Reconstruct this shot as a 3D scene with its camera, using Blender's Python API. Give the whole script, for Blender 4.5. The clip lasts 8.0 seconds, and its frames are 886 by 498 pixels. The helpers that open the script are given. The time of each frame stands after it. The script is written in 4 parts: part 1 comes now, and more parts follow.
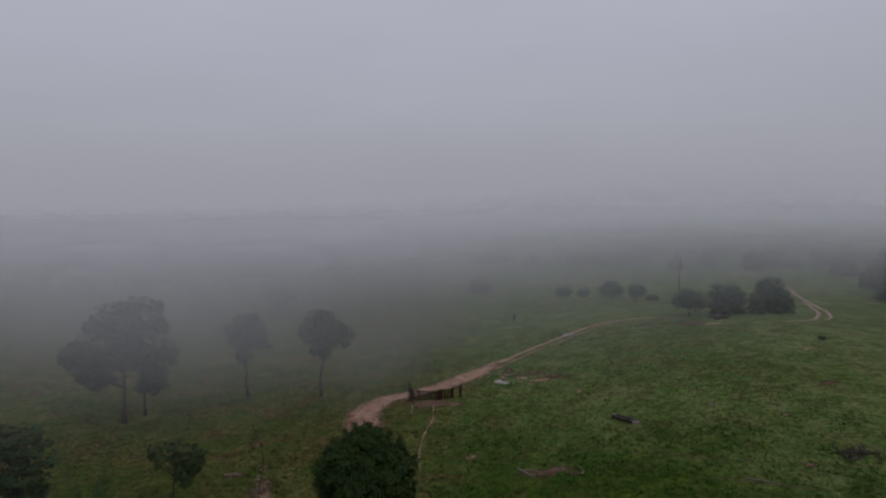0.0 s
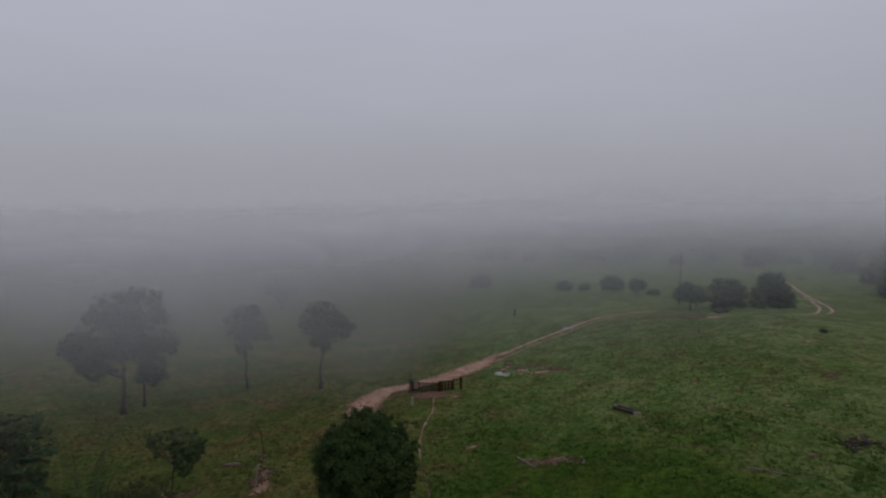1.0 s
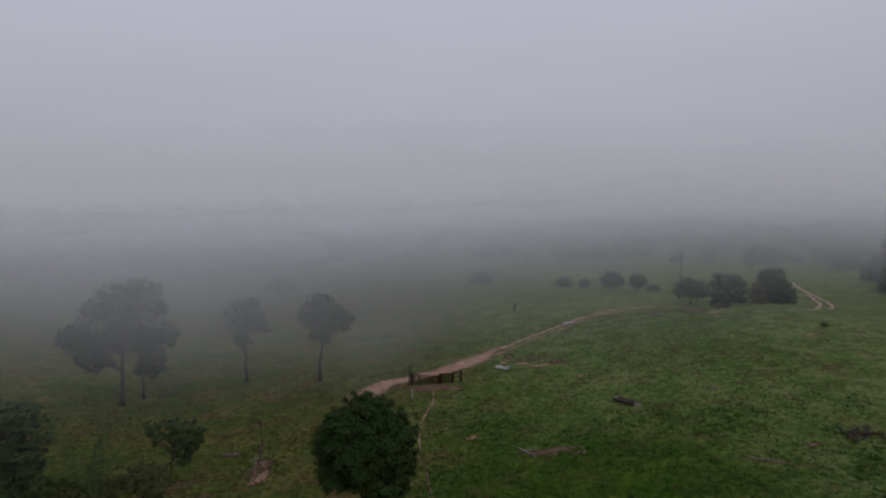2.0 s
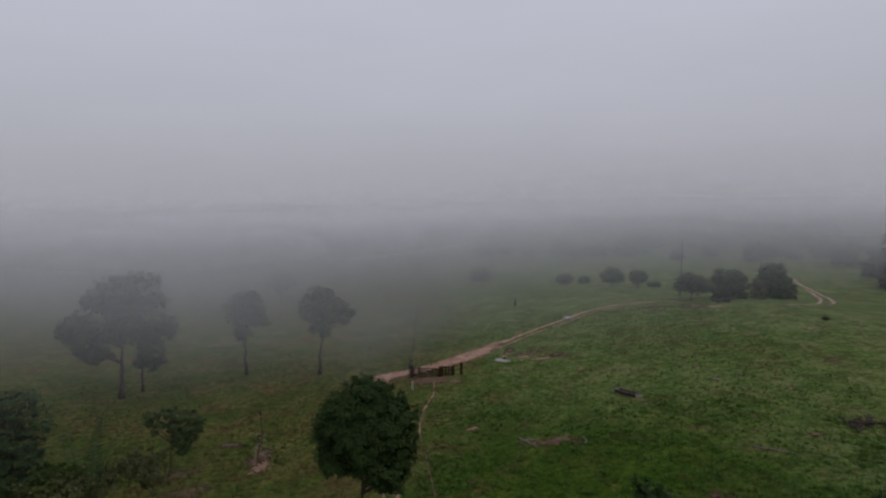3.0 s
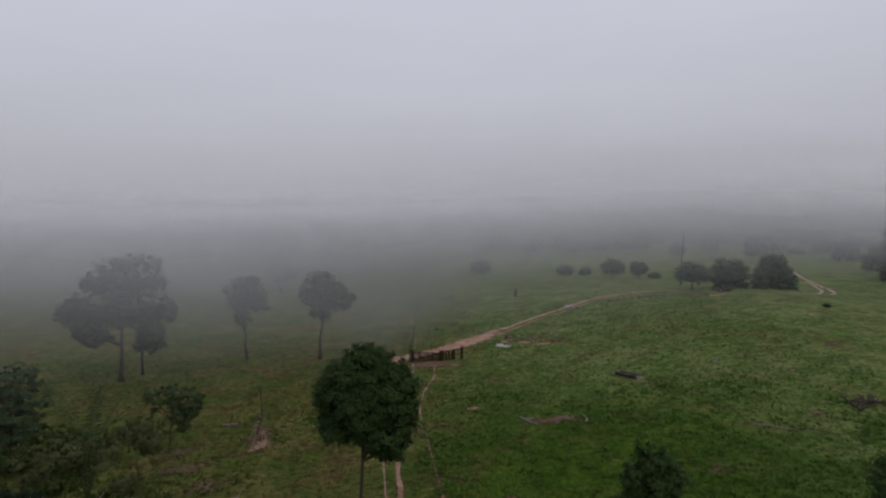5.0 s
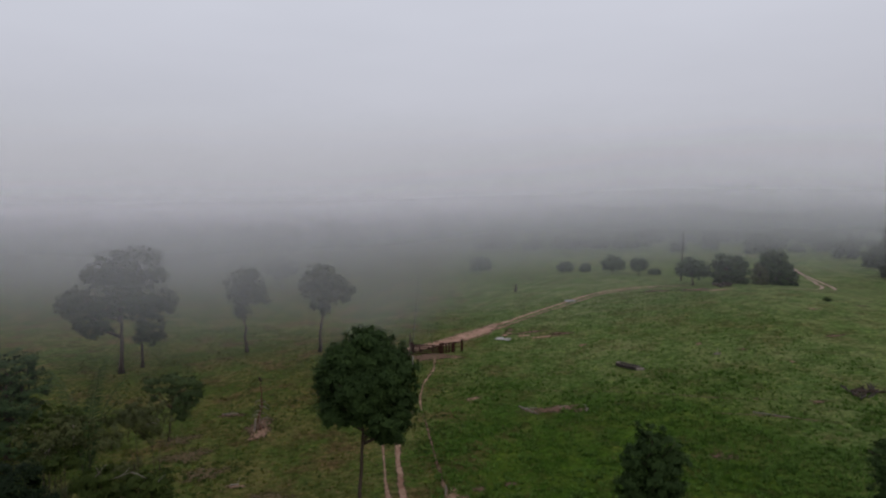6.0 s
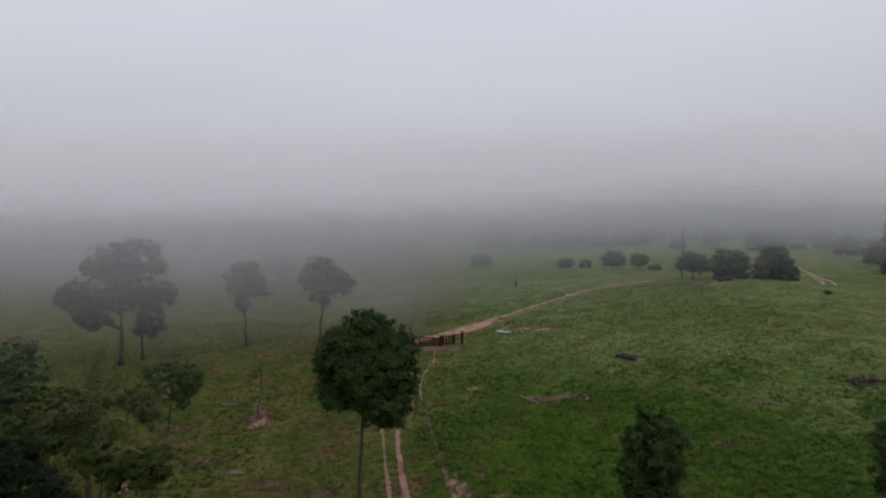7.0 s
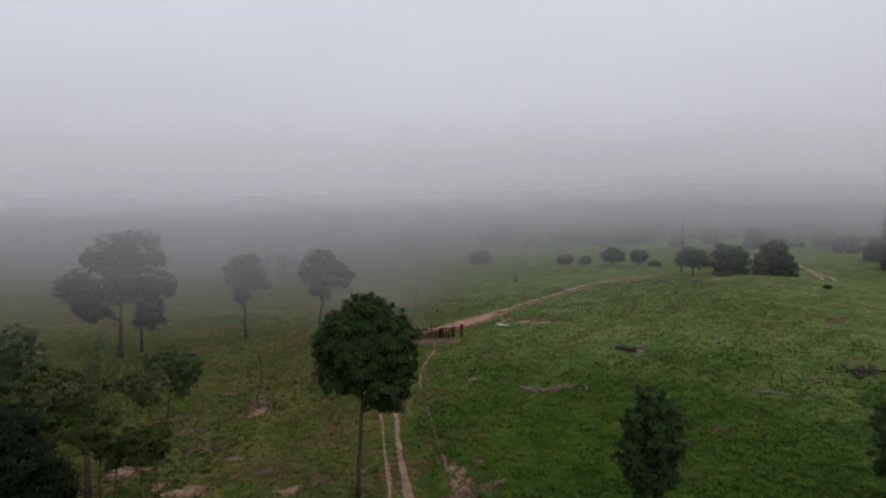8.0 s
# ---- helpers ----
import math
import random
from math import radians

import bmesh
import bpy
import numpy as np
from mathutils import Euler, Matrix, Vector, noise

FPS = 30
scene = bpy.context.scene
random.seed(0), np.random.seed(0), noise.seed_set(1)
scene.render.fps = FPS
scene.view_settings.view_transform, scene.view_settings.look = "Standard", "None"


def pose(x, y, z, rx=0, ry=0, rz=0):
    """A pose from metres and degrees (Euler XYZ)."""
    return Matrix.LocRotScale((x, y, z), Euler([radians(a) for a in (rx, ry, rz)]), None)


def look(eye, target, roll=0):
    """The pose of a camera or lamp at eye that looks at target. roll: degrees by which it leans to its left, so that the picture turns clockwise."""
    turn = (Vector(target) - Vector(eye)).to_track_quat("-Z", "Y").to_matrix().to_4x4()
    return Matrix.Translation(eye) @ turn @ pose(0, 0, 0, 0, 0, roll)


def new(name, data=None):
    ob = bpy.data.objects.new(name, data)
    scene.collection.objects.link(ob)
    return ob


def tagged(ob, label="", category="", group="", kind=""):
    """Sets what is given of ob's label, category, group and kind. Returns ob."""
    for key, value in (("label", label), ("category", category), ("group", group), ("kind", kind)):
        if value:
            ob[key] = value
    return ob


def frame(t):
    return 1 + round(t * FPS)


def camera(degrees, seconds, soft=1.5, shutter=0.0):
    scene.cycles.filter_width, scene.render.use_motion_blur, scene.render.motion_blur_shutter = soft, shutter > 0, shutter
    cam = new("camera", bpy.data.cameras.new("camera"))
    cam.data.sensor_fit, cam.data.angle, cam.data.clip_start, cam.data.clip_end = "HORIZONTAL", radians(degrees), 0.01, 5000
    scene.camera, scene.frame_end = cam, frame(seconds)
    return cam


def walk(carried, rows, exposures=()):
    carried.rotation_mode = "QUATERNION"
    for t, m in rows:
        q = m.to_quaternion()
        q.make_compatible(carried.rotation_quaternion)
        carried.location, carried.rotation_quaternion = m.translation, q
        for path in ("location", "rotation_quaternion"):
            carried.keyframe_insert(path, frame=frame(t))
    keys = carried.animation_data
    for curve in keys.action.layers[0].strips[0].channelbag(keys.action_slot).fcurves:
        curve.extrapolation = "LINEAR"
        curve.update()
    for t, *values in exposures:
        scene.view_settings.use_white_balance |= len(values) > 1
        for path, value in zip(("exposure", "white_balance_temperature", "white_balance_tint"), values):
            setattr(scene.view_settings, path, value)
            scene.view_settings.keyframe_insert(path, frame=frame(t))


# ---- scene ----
cam = camera(72.0, 8.0, soft=2.2)
scene.cycles.transparent_max_bounces = 32  # the fog is many thin slices
PATH = [
    (0, (0.172, -0.309, 26.476), (0.17, 1.687, 26.358), -0.3),
    (0.5, (0.133, -0.155, 26.031), (0.13, 1.841, 25.907), -0.2),
    (1, (0.11, -0.021, 25.473), (0.107, 1.975, 25.348), -0.2),
    (1.5, (0.066, 0.088, 24.945), (0.064, 2.084, 24.819), -0.1),
    (3, (-0.065, 0.391, 23.145), (-0.066, 2.387, 23.021), -0.1),
    (3.5, (-0.117, 0.492, 22.67), (-0.118, 2.488, 22.544), -0.0),
    (4, (-0.139, 0.493, 22.095), (-0.141, 2.489, 21.967), -0.0),
    (4.5, (-0.164, 0.5, 21.545), (-0.165, 2.496, 21.417), 0.0),
    (6, (-0.145, 0.44, 19.802), (-0.147, 2.436, 19.676), 0.1),
    (6.5, (-0.136, 0.457, 19.3), (-0.138, 2.453, 19.172), 0.1),
    (7, (-0.121, 0.464, 18.704), (-0.124, 2.46, 18.577), 0.1),
    (7.5, (-0.136, 0.446, 18.138), (-0.138, 2.442, 18.011), 0.2),
    (8, (-0.126, 0.441, 17.668), (-0.128, 2.437, 17.54), 0.2),
]
walk(cam, [(t, look(eye, target, roll)) for t, eye, target, roll in PATH],
     exposures=[(0.0, -0.06, 6460, 12), (3.0, 0.18, 6530, 12), (5.5, 0.40, 6600, 11), (8.0, 0.56, 6680, 11)])

# ---- world and sun: a bright, evenly overcast morning above ground fog ----
SUN_UP, SUN_TURN = 48.0, 150.0
world = bpy.data.worlds.new("overcast")
scene.world = world
world.use_nodes = True
wn, wl = world.node_tree.nodes, world.node_tree.links
wn.clear()
w_out, w_bg = wn.new("ShaderNodeOutputWorld"), wn.new("ShaderNodeBackground")
w_sky = wn.new("ShaderNodeTexSky")
w_sky.sky_type, w_sky.sun_disc = "NISHITA", False
w_sky.sun_elevation, w_sky.sun_rotation = radians(SUN_UP), radians(SUN_TURN)
w_sky.dust_density = 4.0
w_tc, w_sep, w_ramp = wn.new("ShaderNodeTexCoord"), wn.new("ShaderNodeSeparateXYZ"), wn.new("ShaderNodeValToRGB")
wl.new(w_tc.outputs["Generated"], w_sep.inputs[0])
wl.new(w_sep.outputs[2], w_ramp.inputs[0])
w_el = w_ramp.color_ramp.elements
w_el[0].position, w_el[0].color = 0.0, (0.300, 0.303, 0.333, 1)
w_el[1].position, w_el[1].color = 1.0, (0.55, 0.567, 0.64, 1)
for p, c in ((0.02, (0.306, 0.310, 0.341)), (0.05, (0.322, 0.327, 0.361)), (0.16, (0.360, 0.368, 0.412)), (0.30, (0.412, 0.427, 0.480))):
    e = w_el.new(p)
    e.color = (*c, 1)
w_noise, w_mul = wn.new("ShaderNodeTexNoise"), wn.new("ShaderNodeMix")
w_map = wn.new("ShaderNodeMapping")
w_map.inputs["Scale"].default_value = (1.6, 1.6, 6.0)
wl.new(w_tc.outputs["Generated"], w_map.inputs[0])
wl.new(w_map.outputs[0], w_noise.inputs["Vector"])
w_noise.inputs["Scale"].default_value, w_noise.inputs["Detail"].default_value = 1.5, 3.0
w_range = wn.new("ShaderNodeMapRange")
w_range.inputs[3].default_value, w_range.inputs[4].default_value = 0.93, 1.07
wl.new(w_noise.outputs["Fac"], w_range.inputs[0])
w_mul.data_type, w_mul.blend_type = "RGBA", "MULTIPLY"
w_mul.inputs[0].default_value = 1.0
wl.new(w_ramp.outputs[0], w_mul.inputs[6])
wl.new(w_range.outputs[0], w_mul.inputs[7])
w_scale = wn.new("ShaderNodeMix")
w_scale.data_type, w_scale.blend_type = "RGBA", "ADD"
w_scale.inputs[0].default_value = 0.008
wl.new(w_mul.outputs[2], w_scale.inputs[6])
wl.new(w_sky.outputs[0], w_scale.inputs[7])
wl.new(w_scale.outputs[2], w_bg.inputs[0])
w_bg.inputs[1].default_value = 1.0
wl.new(w_bg.outputs[0], w_out.inputs[0])

sun = new("sun", bpy.data.lights.new("sun", "SUN"))
sun.data.energy, sun.data.angle, sun.data.color = 0.5, radians(50), (1.0, 0.97, 0.92)
a, b = radians(SUN_TURN), radians(SUN_UP)
sun.matrix_world = look((math.sin(a) * math.cos(b) * 200, math.cos(a) * math.cos(b) * 200, math.sin(b) * 200), (0, 0, 0))


LAND_LEVEL, LAND_RISE = -1.03, 2.81
HUMPS = [(3.45, 62, 105, 38), (-0.91, -22, 50, 30), (-1.52, 105, 150, 35), (1.81, 45, 160, 40), (1.38, 100, 235, 60)]  # height, x, y, radius


# ---- materials ----
def shader(name):
    m = bpy.data.materials.new(name)
    m.use_nodes = True
    n, l = m.node_tree.nodes, m.node_tree.links
    return m, n, l, n["Principled BSDF"]


def noise_at(n, l, scale, detail=4.0, rough=0.6, vector=None):
    t = n.new("ShaderNodeTexNoise")
    t.inputs["Scale"].default_value, t.inputs["Detail"].default_value, t.inputs["Roughness"].default_value = scale, detail, rough
    l.new(vector, t.inputs["Vector"])
    return t.outputs["Fac"]


def ranged(n, l, value, lo, hi, a=0.0, b=1.0, smooth=True):
    r = n.new("ShaderNodeMapRange")
    r.interpolation_type = "SMOOTHSTEP" if smooth else "LINEAR"
    r.inputs[1].default_value, r.inputs[2].default_value = lo, hi
    r.inputs[3].default_value, r.inputs[4].default_value = a, b
    l.new(value, r.inputs[0])
    return r.outputs[0]


def mixed(n, l, fac, a, b, blend="MIX"):
    x = n.new("ShaderNodeMix")
    x.data_type, x.blend_type = "RGBA", blend
    for value, i in ((fac, 0), (a, 6), (b, 7)):
        if isinstance(value, (int, float)):
            x.inputs[i].default_value = value
        elif isinstance(value, tuple):
            x.inputs[i].default_value = (*value, 1)
        else:
            l.new(value, x.inputs[i])
    return x.outputs[2]


def calc(n, l, op, a, b):
    x = n.new("ShaderNodeMath")
    x.operation = op
    for i, value in enumerate((a, b)):
        if isinstance(value, (int, float)):
            x.inputs[i].default_value = value
        else:
            l.new(value, x.inputs[i])
    return x.outputs[0]


def bumped(n, l, bsdf, height, strength, distance):
    x = n.new("ShaderNodeBump")
    x.inputs["Strength"].default_value, x.inputs["Distance"].default_value = strength, distance
    l.new(height, x.inputs["Height"])
    l.new(x.outputs[0], bsdf.inputs["Normal"])


def pasture_material():
    m, n, l, bsdf = shader("pasture")
    g = n.new("ShaderNodeNewGeometry")
    pos = g.outputs["Position"]
    sep = n.new("ShaderNodeSeparateXYZ")
    l.new(pos, sep.inputs[0])
    broad = noise_at(n, l, 0.035, 5, 0.6, pos)
    mid = noise_at(n, l, 0.22, 6, 0.65, pos)
    fine = noise_at(n, l, 1.7, 7, 0.75, pos)
    # lush from the cattle path to the right, drier and trodden on the left
    lush = calc(n, l, "MULTIPLY", ranged(n, l, sep.outputs[0], -6, 5), calc(n, l, "MULTIPLY", ranged(n, l, sep.outputs[0], 46, 14, 0.2, 1.0), ranged(n, l, sep.outputs[1], 85, 45, 0.15, 1.0)))
    dry = mixed(n, l, ranged(n, l, mid, 0.38, 0.66), GRASS_DRY_A, GRASS_DRY_B)
    hazed_field = mixed(n, l, ranged(n, l, mid, 0.38, 0.66), GRASS_HAZED_A, GRASS_HAZED_B)
    dry = mixed(n, l, ranged(n, l, sep.outputs[0], -8, 12), dry, hazed_field)
    green = mixed(n, l, ranged(n, l, mid, 0.36, 0.66), GRASS_LUSH_A, GRASS_LUSH_B)
    amount = ranged(n, l, calc(n, l, "ADD", calc(n, l, "MULTIPLY", lush, 0.65), calc(n, l, "MULTIPLY", broad, 0.8)), 0.3, 0.95)
    col = mixed(n, l, amount, dry, green)
    bare = calc(n, l, "MULTIPLY", ranged(n, l, noise_at(n, l, 0.15, 8, 0.74, pos), 0.49, 0.66), ranged(n, l, sep.outputs[0], 14, -8, 0.4, 0.9))
    col = mixed(n, l, bare, col, SOIL_DULL)
    warp = noise_at(n, l, 0.3, 3, 0.5, pos)
    tuft = ranged(n, l, calc(n, l, "ADD", noise_at(n, l, 1.0, 6, 0.72, pos), calc(n, l, "MULTIPLY", calc(n, l, "SUBTRACT", warp, 0.5), 0.5)), 0.47, 0.60, 0, 0.85)
    col = mixed(n, l, tuft, col, (0.52, 0.59, 0.46), "MULTIPLY")
    col = mixed(n, l, ranged(n, l, fine, 0.42, 0.60, 0, 0.9), col, (0.52, 0.58, 0.44), "MULTIPLY")
    light = ranged(n, l, noise_at(n, l, 1.4, 6, 0.75, pos), 0.53, 0.66, 0, 0.9)
    col = mixed(n, l, light, col, (1.7, 1.6, 1.3), "MULTIPLY")
    speck = ranged(n, l, noise_at(n, l, 2.6, 4, 0.7, pos), 0.55, 0.68, 0, 0.85)
    col = mixed(n, l, calc(n, l, "MULTIPLY", speck, ranged(n, l, sep.outputs[0], 12, -6, 0.3, 1.0)), col, SOIL_DULL)
    l.new(col, bsdf.inputs["Base Color"])
    bsdf.inputs["Roughness"].default_value = 0.95
    bsdf.inputs["Specular IOR Level"].default_value = 0.05
    bumped(n, l, bsdf, calc(n, l, "ADD", fine, calc(n, l, "MULTIPLY", mid, 2.0)), 0.9, 0.25)
    return m


def soil_material(name, a, b, rough=0.9):
    """Bare earth that thins out towards its margin, where the grass closes in."""
    m, n, l, bsdf = shader(name)
    pos = n.new("ShaderNodeNewGeometry").outputs["Position"]
    col = mixed(n, l, ranged(n, l, noise_at(n, l, 0.8, 6, 0.72, pos), 0.4, 0.62), a, b)
    fine = noise_at(n, l, 5.0, 6, 0.7, pos)
    col = mixed(n, l, ranged(n, l, fine, 0.35, 0.8), col, (0.6, 0.55, 0.5), "MULTIPLY")
    col = mixed(n, l, ranged(n, l, noise_at(n, l, 0.35, 5, 0.7, pos), 0.5, 0.66, 0, 0.8), col, (0.62, 0.5, 0.45), "MULTIPLY")
    l.new(col, bsdf.inputs["Base Color"])
    bsdf.inputs["Roughness"].default_value = rough
    bsdf.inputs["Specular IOR Level"].default_value = 0.15
    bumped(n, l, bsdf, fine, 0.6, 0.08)
    margin = n.new("ShaderNodeAttribute")
    margin.attribute_name = "cover"
    worn = calc(n, l, "ADD", calc(n, l, "MULTIPLY", margin.outputs["Fac"], 1.25), calc(n, l, "MULTIPLY", calc(n, l, "SUBTRACT", noise_at(n, l, 2.6, 6, 0.75, pos), 0.5), 4.0))
    clear, mx = n.new("ShaderNodeBsdfTransparent"), n.new("ShaderNodeMixShader")
    l.new(ranged(n, l, worn, 0.1, 0.95), mx.inputs[0])
    l.new(clear.outputs[0], mx.inputs[1])
    l.new(bsdf.outputs[0], mx.inputs[2])
    l.new(mx.outputs[0], n["Material Output"].inputs["Surface"])
    return m


def leaf_material(name, a, b, c):
    m, n, l, bsdf = shader(name)
    g = n.new("ShaderNodeNewGeometry")
    rnd = g.outputs["Random Per Island"]
    col = mixed(n, l, ranged(n, l, rnd, 0.0, 0.75, smooth=False), a, b)
    col = mixed(n, l, ranged(n, l, rnd, 0.85, 1.0, 0.0, 0.55, smooth=False), col, c)
    big = noise_at(n, l, 0.7, 3, 0.5, g.outputs["Position"])
    col = mixed(n, l, ranged(n, l, big, 0.34, 0.64), mixed(n, l, 1.0, col, (1.14, 1.14, 1.06), "MULTIPLY"), mixed(n, l, 1.0, col, (0.80, 0.84, 0.80), "MULTIPLY"))
    l.new(col, bsdf.inputs["Base Color"])
    bsdf.inputs["Roughness"].default_value = 0.75
    bsdf.inputs["Specular IOR Level"].default_value = 0.12
    tr = n.new("ShaderNodeBsdfTranslucent")
    l.new(col, tr.inputs[0])
    mx = n.new("ShaderNodeMixShader")
    mx.inputs[0].default_value = 0.22
    l.new(bsdf.outputs[0], mx.inputs[1])
    l.new(tr.outputs[0], mx.inputs[2])
    l.new(mx.outputs[0], n["Material Output"].inputs["Surface"])
    return m


def wood_material(name, a, b):
    m, n, l, bsdf = shader(name)
    tc = n.new("ShaderNodeTexCoord")
    mp = n.new("ShaderNodeMapping")
    mp.inputs["Scale"].default_value = (6, 6, 0.8)
    l.new(tc.outputs["Object"], mp.inputs[0])
    v = noise_at(n, l, 2.0, 6, 0.7, mp.outputs[0])
    l.new(mixed(n, l, ranged(n, l, v, 0.3, 0.7), a, b), bsdf.inputs["Base Color"])
    bsdf.inputs["Roughness"].default_value = 0.95
    bsdf.inputs["Specular IOR Level"].default_value = 0.08
    bumped(n, l, bsdf, v, 0.6, 0.04)
    return m


def water_material():
    m, n, l, bsdf = shader("muddy_water")
    pos = n.new("ShaderNodeNewGeometry").outputs["Position"]
    l.new(mixed(n, l, ranged(n, l, noise_at(n, l, 1.2, 4, 0.6, pos), 0.35, 0.65), (0.26, 0.235, 0.215), (0.36, 0.335, 0.31)), bsdf.inputs["Base Color"])
    bsdf.inputs["Roughness"].default_value = 0.2
    bumped(n, l, bsdf, noise_at(n, l, 6.0, 2, 0.5, pos), 0.08, 0.02)
    return m


def veil_material(distance, thick, bank, low, side, drifts, seed):
    """One slice of the fog: droplets that scatter light, as many as the slice is thick. The fog thickens with the height over the ground."""
    m = bpy.data.materials.new("fog_veil")
    m.use_nodes = True
    n, l = m.node_tree.nodes, m.node_tree.links
    n.remove(n["Principled BSDF"])
    g = n.new("ShaderNodeNewGeometry")
    sep = n.new("ShaderNodeSeparateXYZ")
    l.new(g.outputs["Position"], sep.inputs[0])
    x, z = sep.outputs[0], sep.outputs[2]
    floor_z = calc(n, l, "ADD", calc(n, l, "MULTIPLY", calc(n, l, "TANH", calc(n, l, "DIVIDE", x, 60.0), 0.0), LAND_RISE), LAND_LEVEL)

    def bell(u, v=None):
        d = calc(n, l, "MULTIPLY", u, u) if v is None else calc(n, l, "ADD", calc(n, l, "MULTIPLY", u, u), calc(n, l, "MULTIPLY", v, v))
        return calc(n, l, "POWER", math.e, calc(n, l, "MULTIPLY", d, -1.0))

    def from_middle(value, middle, radius):
        return calc(n, l, "DIVIDE", calc(n, l, "SUBTRACT", value, middle), radius)

    for size, cx, cy, r in HUMPS:
        part_size = size * math.exp(-((distance - cy) / r) ** 2)
        if abs(part_size) > 0.02:
            floor_z = calc(n, l, "ADD", floor_z, calc(n, l, "MULTIPLY", bell(from_middle(x, cx, r)), part_size))
    above = calc(n, l, "SUBTRACT", z, floor_z)
    mp = n.new("ShaderNodeMapping")
    mp.inputs["Location"].default_value, mp.inputs["Scale"].default_value = (seed * 31.0, seed * 17.0, 0), (1, 1, 2.0)
    l.new(g.outputs["Position"], mp.inputs[0])
    puff = noise_at(n, l, 2.4 / (distance + 30), 2.5, 0.5, mp.outputs[0])
    puff = ranged(n, l, puff, 0.25, 0.75, 0.6, 1.4, smooth=False)
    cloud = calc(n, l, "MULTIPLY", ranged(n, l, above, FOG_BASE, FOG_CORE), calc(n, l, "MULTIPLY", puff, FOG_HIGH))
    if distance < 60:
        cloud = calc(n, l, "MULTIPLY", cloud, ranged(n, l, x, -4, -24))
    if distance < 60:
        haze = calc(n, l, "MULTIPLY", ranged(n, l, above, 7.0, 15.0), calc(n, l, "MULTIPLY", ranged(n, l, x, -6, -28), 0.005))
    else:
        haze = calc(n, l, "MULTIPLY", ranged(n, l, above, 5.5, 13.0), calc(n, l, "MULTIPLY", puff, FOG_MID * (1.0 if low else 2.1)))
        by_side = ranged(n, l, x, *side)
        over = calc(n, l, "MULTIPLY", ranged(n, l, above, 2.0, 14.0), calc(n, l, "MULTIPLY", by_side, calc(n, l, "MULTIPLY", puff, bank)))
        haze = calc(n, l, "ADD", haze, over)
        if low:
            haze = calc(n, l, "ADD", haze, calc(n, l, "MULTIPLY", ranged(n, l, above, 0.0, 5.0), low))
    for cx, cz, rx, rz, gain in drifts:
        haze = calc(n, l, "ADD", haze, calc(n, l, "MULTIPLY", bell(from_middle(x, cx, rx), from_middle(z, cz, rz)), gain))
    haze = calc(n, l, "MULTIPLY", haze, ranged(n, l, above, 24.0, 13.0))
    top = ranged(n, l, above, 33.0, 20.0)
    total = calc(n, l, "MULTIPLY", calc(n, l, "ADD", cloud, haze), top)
    # Low fog gets a darker colour for daylight lost on the way down.
    low_shade = calc(n, l, "DIVIDE", haze, calc(n, l, "ADD", calc(n, l, "ADD", cloud, haze), 1e-5))
    colour = mixed(n, l, low_shade, FOG_WHITE, FOG_SHADE_FAR if low else FOG_SHADE)
    fac = calc(n, l, "SUBTRACT", 1.0, calc(n, l, "POWER", math.e, calc(n, l, "MULTIPLY", total, -thick)))
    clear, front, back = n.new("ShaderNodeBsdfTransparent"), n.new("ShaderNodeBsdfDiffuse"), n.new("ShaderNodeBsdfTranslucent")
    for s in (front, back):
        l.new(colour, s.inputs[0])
    half, mx = n.new("ShaderNodeMixShader"), n.new("ShaderNodeMixShader")
    l.new(front.outputs[0], half.inputs[1])
    l.new(back.outputs[0], half.inputs[2])
    l.new(fac, mx.inputs[0])
    l.new(clear.outputs[0], mx.inputs[1])
    l.new(half.outputs[0], mx.inputs[2])
    l.new(mx.outputs[0], n["Material Output"].inputs["Surface"])
    return m


def far_fog_material():
    """The fog of the far distance as a painted glow: dim towards the ground, it brightens upwards and melts into the
    sky.
    """
    m = bpy.data.materials.new("far_fog_glow")
    m.use_nodes = True
    n, l = m.node_tree.nodes, m.node_tree.links
    n.remove(n["Principled BSDF"])
    g, sep = n.new("ShaderNodeNewGeometry"), n.new("ShaderNodeSeparateXYZ")
    l.new(g.outputs["Position"], sep.inputs[0])
    mp = n.new("ShaderNodeMapping")
    mp.inputs["Scale"].default_value = (1, 1, 2.5)
    l.new(g.outputs["Position"], mp.inputs[0])
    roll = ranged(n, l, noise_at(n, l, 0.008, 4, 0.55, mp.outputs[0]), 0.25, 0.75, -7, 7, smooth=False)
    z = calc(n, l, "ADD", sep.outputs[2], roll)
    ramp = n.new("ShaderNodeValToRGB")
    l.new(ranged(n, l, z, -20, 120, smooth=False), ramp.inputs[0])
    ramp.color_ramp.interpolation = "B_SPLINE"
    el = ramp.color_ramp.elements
    el[0].position, el[0].color = 0.0, FAR_FOG_GLOW[0][1]
    el[1].position, el[1].color = 1.0, FAR_FOG_GLOW[-1][1]
    for height, colour in FAR_FOG_GLOW[1:-1]:
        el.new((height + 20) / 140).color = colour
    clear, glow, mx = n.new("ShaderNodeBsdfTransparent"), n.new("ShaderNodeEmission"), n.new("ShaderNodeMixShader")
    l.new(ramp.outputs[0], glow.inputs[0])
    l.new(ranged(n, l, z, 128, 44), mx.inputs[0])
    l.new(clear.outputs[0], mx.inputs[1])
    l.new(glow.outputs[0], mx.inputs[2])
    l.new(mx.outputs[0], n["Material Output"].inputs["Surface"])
    return m


